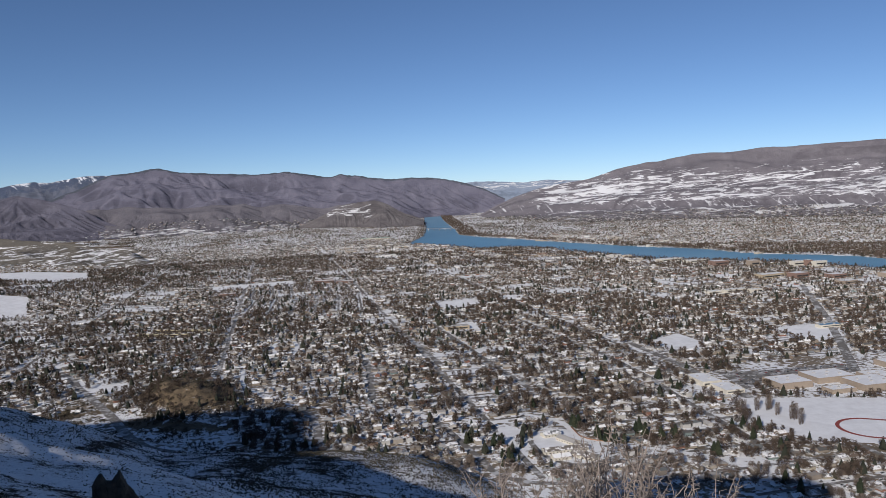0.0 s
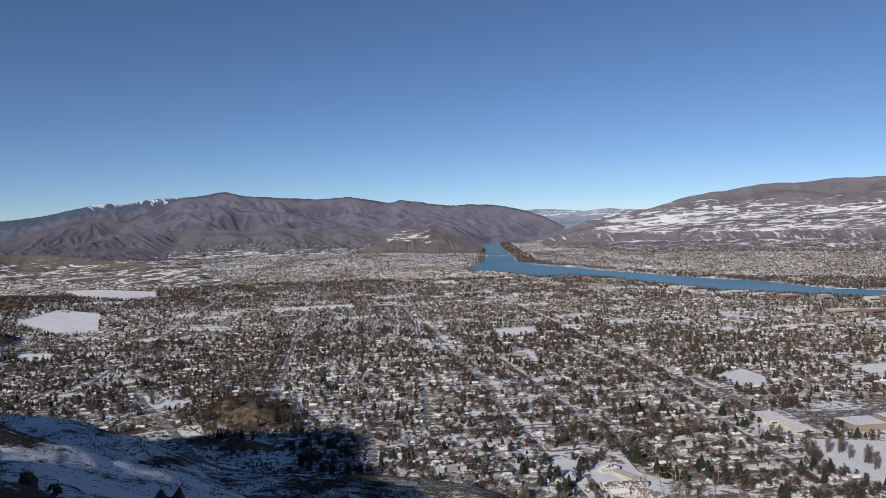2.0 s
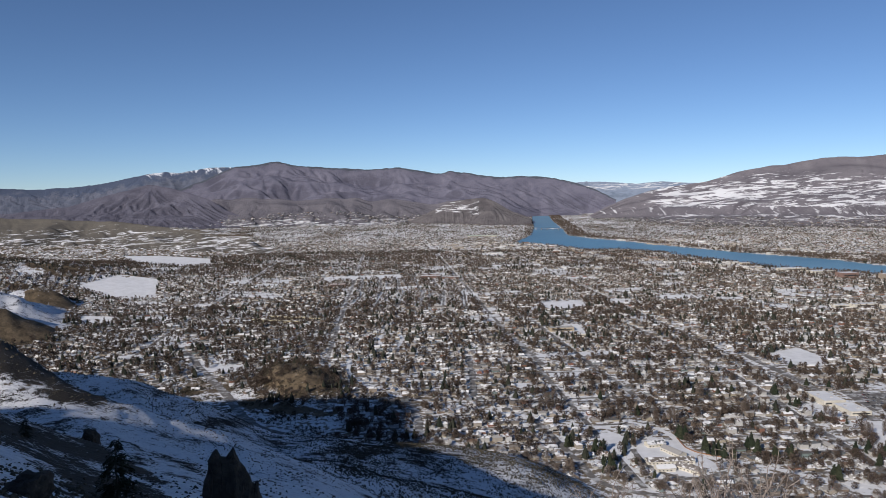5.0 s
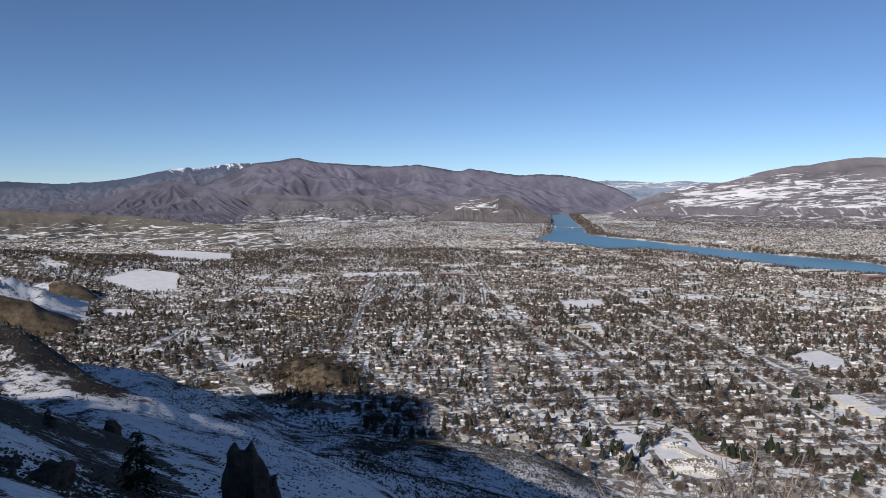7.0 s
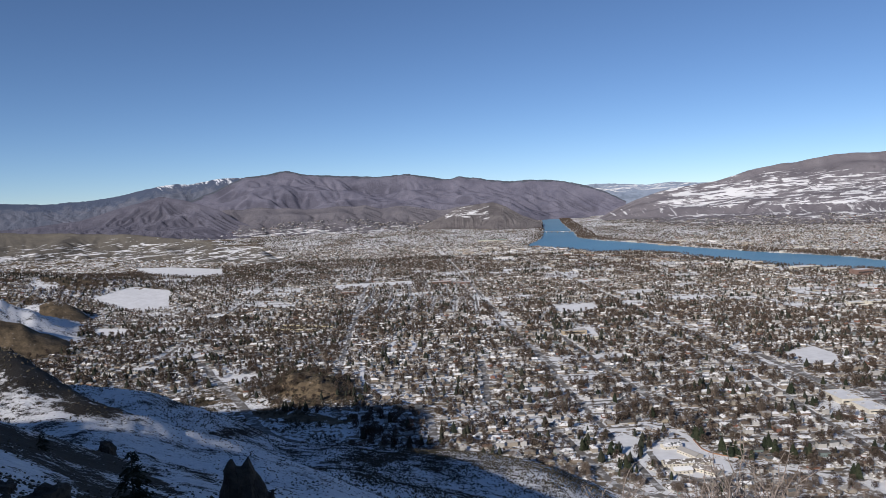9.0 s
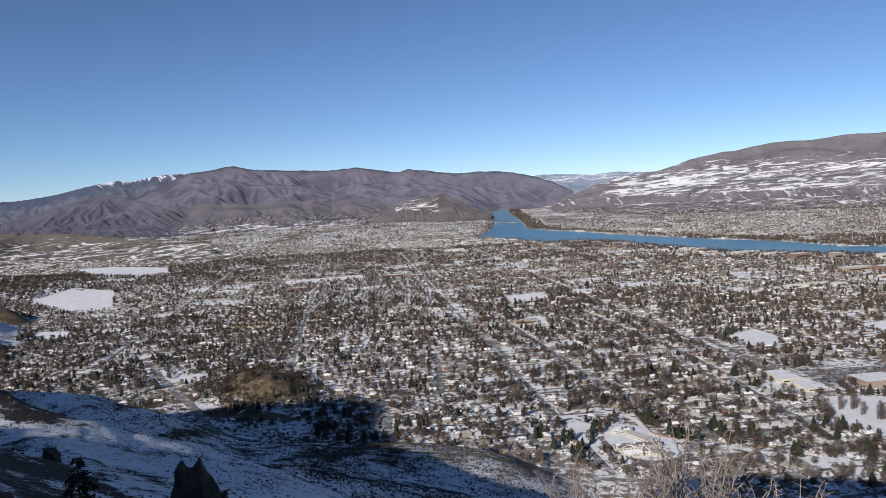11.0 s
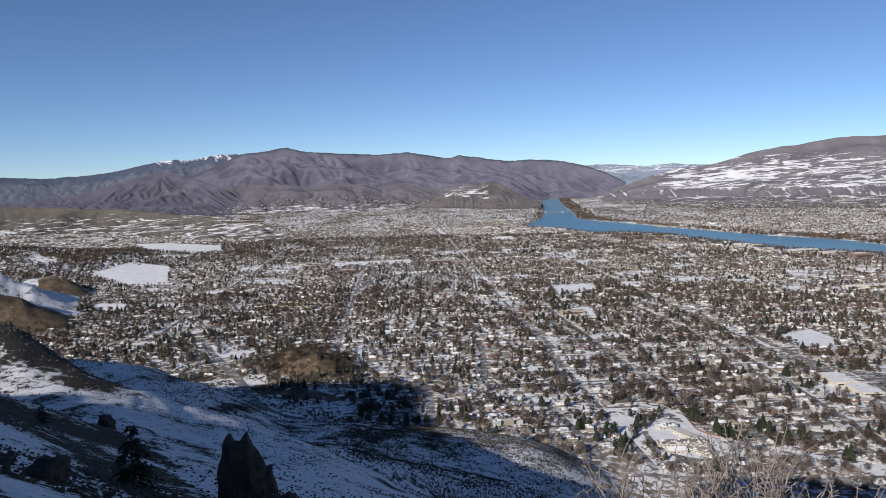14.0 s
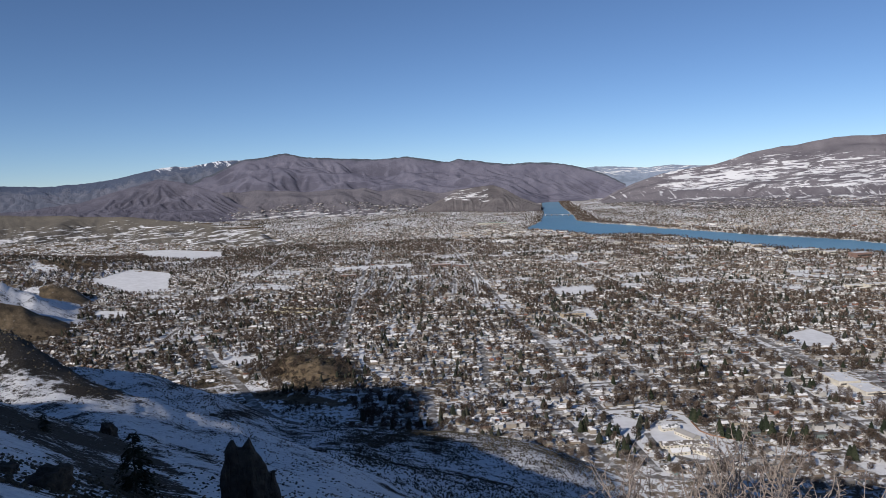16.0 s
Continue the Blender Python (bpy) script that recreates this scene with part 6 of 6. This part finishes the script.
def crag(x, y, outline, thick, seed, label, sunk=0.6):
    """A broken fin of rock; outline: (place along, height) pairs of its top edge."""
    ox = np.array(outline, float)
    cols, rows = 72, 22
    u = np.linspace(ox[0, 0], ox[-1, 0], cols)
    top = np.interp(u, ox[:, 0], ox[:, 1])
    size = float(ox[:, 1].max())
    top = top + 0.05 * size * waves(u * 9 / size, u * 0, seed, 3) - 0.035 * size * (waves(u * 16 / size, u * 0 + 3, seed + 1, 1) > 0.25)
    q = np.linspace(0, 1, rows)[:, None]
    z = q * (top + sunk) - sunk
    ends = np.sin(np.linspace(0.06, 0.94, cols) * np.pi) ** 0.4
    sheets = []
    for side in (-1, 1):
        block = waves(u * 5 / size + z * 0, z * 4.2 / size + side * 7, seed + 5, 3, 0.6) * 0.30 + 0.16 * np.round(waves(u * 8 / size + z * 0, z * 5 / size + side * 3, seed + 9, 1) * 2)
        depth = thick * ends * (1.05 - 0.75 * q ** 2.2) * (1 + block)
        along_ = u + 0.05 * size * waves(z * 7 / size, u * 4 / size + 0 * z, seed + 11, 3)
        sheets.append(np.stack([along_, side * depth * np.where(q == 1, 0.35, 1), z], -1)[:, ::side])
    ring = np.concatenate(sheets, 1)
    me = mesh_of("rock", ring.reshape(-1, 3), [grid_faces(rows, cols * 2, True), np.stack([(rows - 1) * cols * 2 + k for k in (np.arange(cols - 1), np.arange(1, cols), 2 * cols - 1 - np.arange(1, cols), 2 * cols - 1 - np.arange(cols - 1))], -1)], [M_ROCK])
    ob = tagged(new("rock", me), label, "rock")
    ob.location = (x, y, float(land(x, y)))
    ob.rotation_euler = (0, 0, math.atan2(y, x) - math.pi / 2)
    return ob


def at(left, r):
    x, y = polar(left, r)
    return float(x), float(y)


crag(*at(25.5, 60), [(-1.95, 1.5), (-1.8, 4.4), (-1.5, 6.3), (-1.15, 7.0), (-0.75, 6.9), (-0.4, 6.35), (0.0, 6.3), (0.25, 6.9), (0.45, 7.1), (0.7, 6.5), (0.95, 5.9), (1.45, 5.5), (1.65, 4.4), (2.2, 4.0), (2.6, 2.2)], 1.3, 3, "dark jagged crag of upright rock blades on the snowy slope")
crag(*at(22.6, 59), [(-2.2, 2.6), (-1.5, 3.3), (-0.8, 2.9), (-0.2, 2.4), (0.5, 2.9), (1.0, 2.7), (1.5, 2.0), (2.2, 1.6), (2.8, 0.8)], 1.4, 8, "low broken rocks below the crag")
rock(*at(39.0, 52), 1.05, 1.0, 1.0, 4.4, "rounded grey boulder on snow")
rock(*at(41.6, 56), 0.9, 0.6, 0.45, 7.7, "flat dark stone half buried in snow")
rock(*at(34.9, 150), 1.3, 1.2, 1.5, 6.1, "small dark outcrop on the slope")
for k, (a, r, q) in enumerate(((41.6, 592, 9), (40.9, 578, 7), (40.3, 566, 8), (39.7, 553, 6.5), (39.2, 541, 6), (38.7, 528, 5), (42.6, 600, 10), (38.2, 514, 4), (40.6, 556, 5))):
    g_ = random.Random(40 + k)
    crag(*at(a, r), [((i_ - 3.5) * q * 0.28, q * (0.15 if i_ in (0, 7) else g_.uniform(0.45, 1.0))) for i_ in range(8)], q * 0.5, 50 + k, "brown blocky outcrop along the spur's crest", q * 0.25)


# conifers on the slope, built branch by branch
def slope_conifer(x, y, h, seed, width=0.27, boughs=150, label="dark conifer standing on the snowy slope"):
    g = np.random.default_rng(seed)
    top = tagged(new("conifer"), label, "tree")
    tv, tf = trunk_vf(0.02, 0.99, 8)
    part("trunk", mesh_of("trunk", tv * h, [tf], [M_BARK]), top)
    vs, fs, base = [], [], 0
    for _ in range(boughs):
        t = g.uniform(0.06, 0.98)
        a = g.uniform(0, 6.28)
        ln = width * (1.03 - t) ** 0.55 * g.uniform(0.5, 1.1) + 0.02
        m = 22
        q = g.uniform(0.12, 1, m)
        px_, pz_ = q * ln, t - 0.22 * q * ln - 0.35 * (q * ln) ** 2 / max(ln, 0.02)
        sg = np.where(g.random(m) < 0.5, 1, -1)
        ll = ln * 0.32 * (1.1 - q) + 0.012
        tip = np.stack([px_ + ll * 0.8, sg * ll * 0.8, pz_ - ll * g.uniform(0, 0.7, m)], -1)
        root = np.stack([px_, px_ * 0, pz_], -1)
        sd_ = np.stack([np.full(m, 0.35), -sg * 0.25, g.normal(0, 0.6, m)], -1) * 0.014
        v = np.stack([tip, (tip + root) / 2 + sd_, root, (tip + root) / 2 - sd_], 1).reshape(-1, 3)
        c, s_ = math.cos(a), math.sin(a)
        v = np.stack([v[:, 0] * c - v[:, 1] * s_, v[:, 0] * s_ + v[:, 1] * c, v[:, 2]], -1)
        i = np.arange(m)[:, None] * 4 + base
        fs.append(np.concatenate([i + np.array([[0, 1, 2]]), i + np.array([[0, 2, 3]])]))
        vs.append(v)
        base += len(v)
    part("crown", mesh_of("crown", np.concatenate(vs) * h, [np.concatenate(fs)], [M_PINE]), top)
    top.location = (x, y, float(land(x, y)) - 0.1)
    return top


def on_ray(left, up, r):
    x, y = polar(left, r)
    return x, y, 350 + r * math.tan(radians(up))


for a, r, up, sd_, lab in ((33.35, 70, -16.9, 5, "dark conifer standing on the snowy slope"), (38.9, 118, -14.7, 6, "small dark pine on the near slope")):
    x, y, zt = on_ray(a, up, r)
    slope_conifer(float(x), float(y), zt - float(land(x, y)) + 0.1, sd_, 0.44 if r < 100 else 0.5, 120, lab)

# utility poles with their wires
def pole(x, y, h):
    top = tagged(new("utility_pole"), "weathered wooden utility pole with a crossarm", "pole", "poles along the slope")
    tv, tf = trunk_vf(0.016, 1.0, 6)
    part("post", mesh_of("post", tv * h, [tf], [M_BARK]), top)
    cv_, cf_ = box_tris(-1.3, 1.3, -0.1, 0.1, h - 1.2, h - 0.95)
    part("crossarm", mesh_of("crossarm", cv_, [cf_], [M_BARK]), top)
    top.location = (x, y, float(land(x, y)))
    return top


POLES = [(-520, 690, 16), (-401, 676, 20), (-327, 811, 16), (-204, 741, 21), (-120, 700, 16)]
for x, y, h in POLES:
    pole(x, y, h)
for (x0, y0, h0), (x1, y1, h1) in zip(POLES[1:-1], POLES[2:]):
    a0, a1 = np.array([x0, y0, float(land(x0, y0)) + h0 - 1.0]), np.array([x1, y1, float(land(x1, y1)) + h1 - 1.0])
    for off_, drop_ in ((-1.1, 0), (0.0, 0), (1.1, 0), (0.3, 2.2), (0.3, 3.4)):
        q = np.linspace(0, 1, 13)[:, None]
        line = a0 * (1 - q) + a1 * q + np.array([off_, off_ * 0.4, -drop_]) - np.array([0, 0, 1]) * (4 * q * (1 - q) * 2.0)
        ring = np.array([(0, 0, 0.05), (0.045, 0.0, -0.03), (-0.045, 0.0, -0.03)])
        tagged(new("power_line", mesh_of("power_line", (line[:, None] + ring[None]).reshape(-1, 3), [grid_faces(13, 3, True)], [M_BARK])), "thin sagging power line between wooden poles", "wire", "power lines over the gully")

# bare larches on the slope
M_LARCH = mat_leaf("larch_twigs", (0.15, 0.10, 0.06), (0.26, 0.18, 0.10), "island")
for k, (a, r, h) in enumerate(((36.8, 290, 8.5), (20.4, 560, 8), (19.9, 620, 5))):
    x, y = at(a, r)
    top = tagged(new("larch"), "small leafless larch with rusty twigs alone on the slope", "tree")
    tv, tf = trunk_vf()
    part("trunk", mesh_of("trunk", tv * h, [tf], [M_BARK]), top)
    cv_, cf_ = spray(170, 700 + k, slim, -0.05, 0.012)
    part("crown", mesh_of("crown", cv_ * h, [cf_], [M_LARCH]), top)
    top.location = (x, y, float(land(x, y)) - 0.1)

# ---- the bush by the camera ----
M_TWIG = bpy.data.materials.new("pale_twig_bark")
M_TWIG.use_nodes = True
rn, rl = M_TWIG.node_tree.nodes, M_TWIG.node_tree.links
rb = rn["Principled BSDF"]
rb.inputs["Roughness"].default_value = 0.8
rl.new(add_ramp(rn, rl, add_noise(rn, rl, 60, 5, coords(rn, rl), 0.7), [(0.3, (0.11, 0.088, 0.074)), (0.7, (0.38, 0.318, 0.272))]), rb.inputs["Base Color"])


def bush(cx, cy, cz, stems, spread, seed):
    """A leafless shrub: stems that fork into kinked twigs with short spurs."""
    g = random.Random(seed)
    top = tagged(new("bush"), "leafless shrub with pale crooked twigs beside the viewpoint", "shrub")

    def tube(path, r0, r1, out):
        vs, fs = out
        n = 5
        prev = None
        for i, p in enumerate(path):
            d = (path[min(i + 1, len(path) - 1)] - path[max(i - 1, 0)]).normalized()
            a = d.orthogonal().normalized()
            b = d.cross(a)
            rr = r0 + (r1 - r0) * i / (len(path) - 1)
            base = len(vs)
            for k in range(n):
                w = 2 * math.pi * k / n
                q = p + (a * math.cos(w) + b * math.sin(w)) * rr
                vs.append((q.x, q.y, q.z))
            if prev is not None:
                for k in range(n):
                    fs.append((prev + k, prev + (k + 1) % n, base + (k + 1) % n, base + k))
            prev = base

    def grow(p, d, length, r, depth, out):
        path, q = [p], p.copy()
        steps = max(4, int(length / 0.05))
        for i in range(steps):
            d = (d + Vector((g.gauss(0, 0.19), g.gauss(0, 0.19), g.gauss(0.11, 0.1)))).normalized()
            q = q + d * (length / steps)
            path.append(q.copy())
            if depth > 0 and i > steps * 0.25 and g.random() < 0.55:
                side = Vector((g.gauss(0, 1), g.gauss(0, 1), g.gauss(0.3, 0.6))).normalized()
                grow(q.copy(), (d * 0.8 + side * 0.6 + Vector((0, 0, 0.15))).normalized(), length * g.uniform(0.3, 0.6), r * 0.6, depth - 1, out)
            for _ in range(g.choice((1, 2, 2))):
                side = Vector((g.gauss(0, 1), g.gauss(0, 1), g.gauss(0.3, 0.6))).normalized()
                tube([q.copy(), q + side * g.uniform(0.012, 0.045)], r * 0.6, r * 0.35, out)
        tube(path, r, max(r * 0.35, 0.0013), out)

    for s in range(stems):
        out = [[], []]
        a = g.uniform(-1, 1)
        p = Vector((a * spread * 0.45, g.uniform(-0.25, 0.25), -0.05))
        d = Vector((a * 0.14 + g.gauss(0, 0.12), g.gauss(0, 0.16), 1)).normalized()
        grow(p, d, 0.33 + 0.43 * g.random() ** 2.0, g.uniform(0.0055, 0.0105), 2, out)
        part("stem", mesh_of("stem", out[0], [np.array(out[1])], [M_TWIG], smooth=True), top)
    top.location = (cx, cy, cz)
    return top


bx_, by_ = at(-12.8, 4.0)
bush(bx_, by_, float(land(bx_, by_)), 120, 1.05, 12)
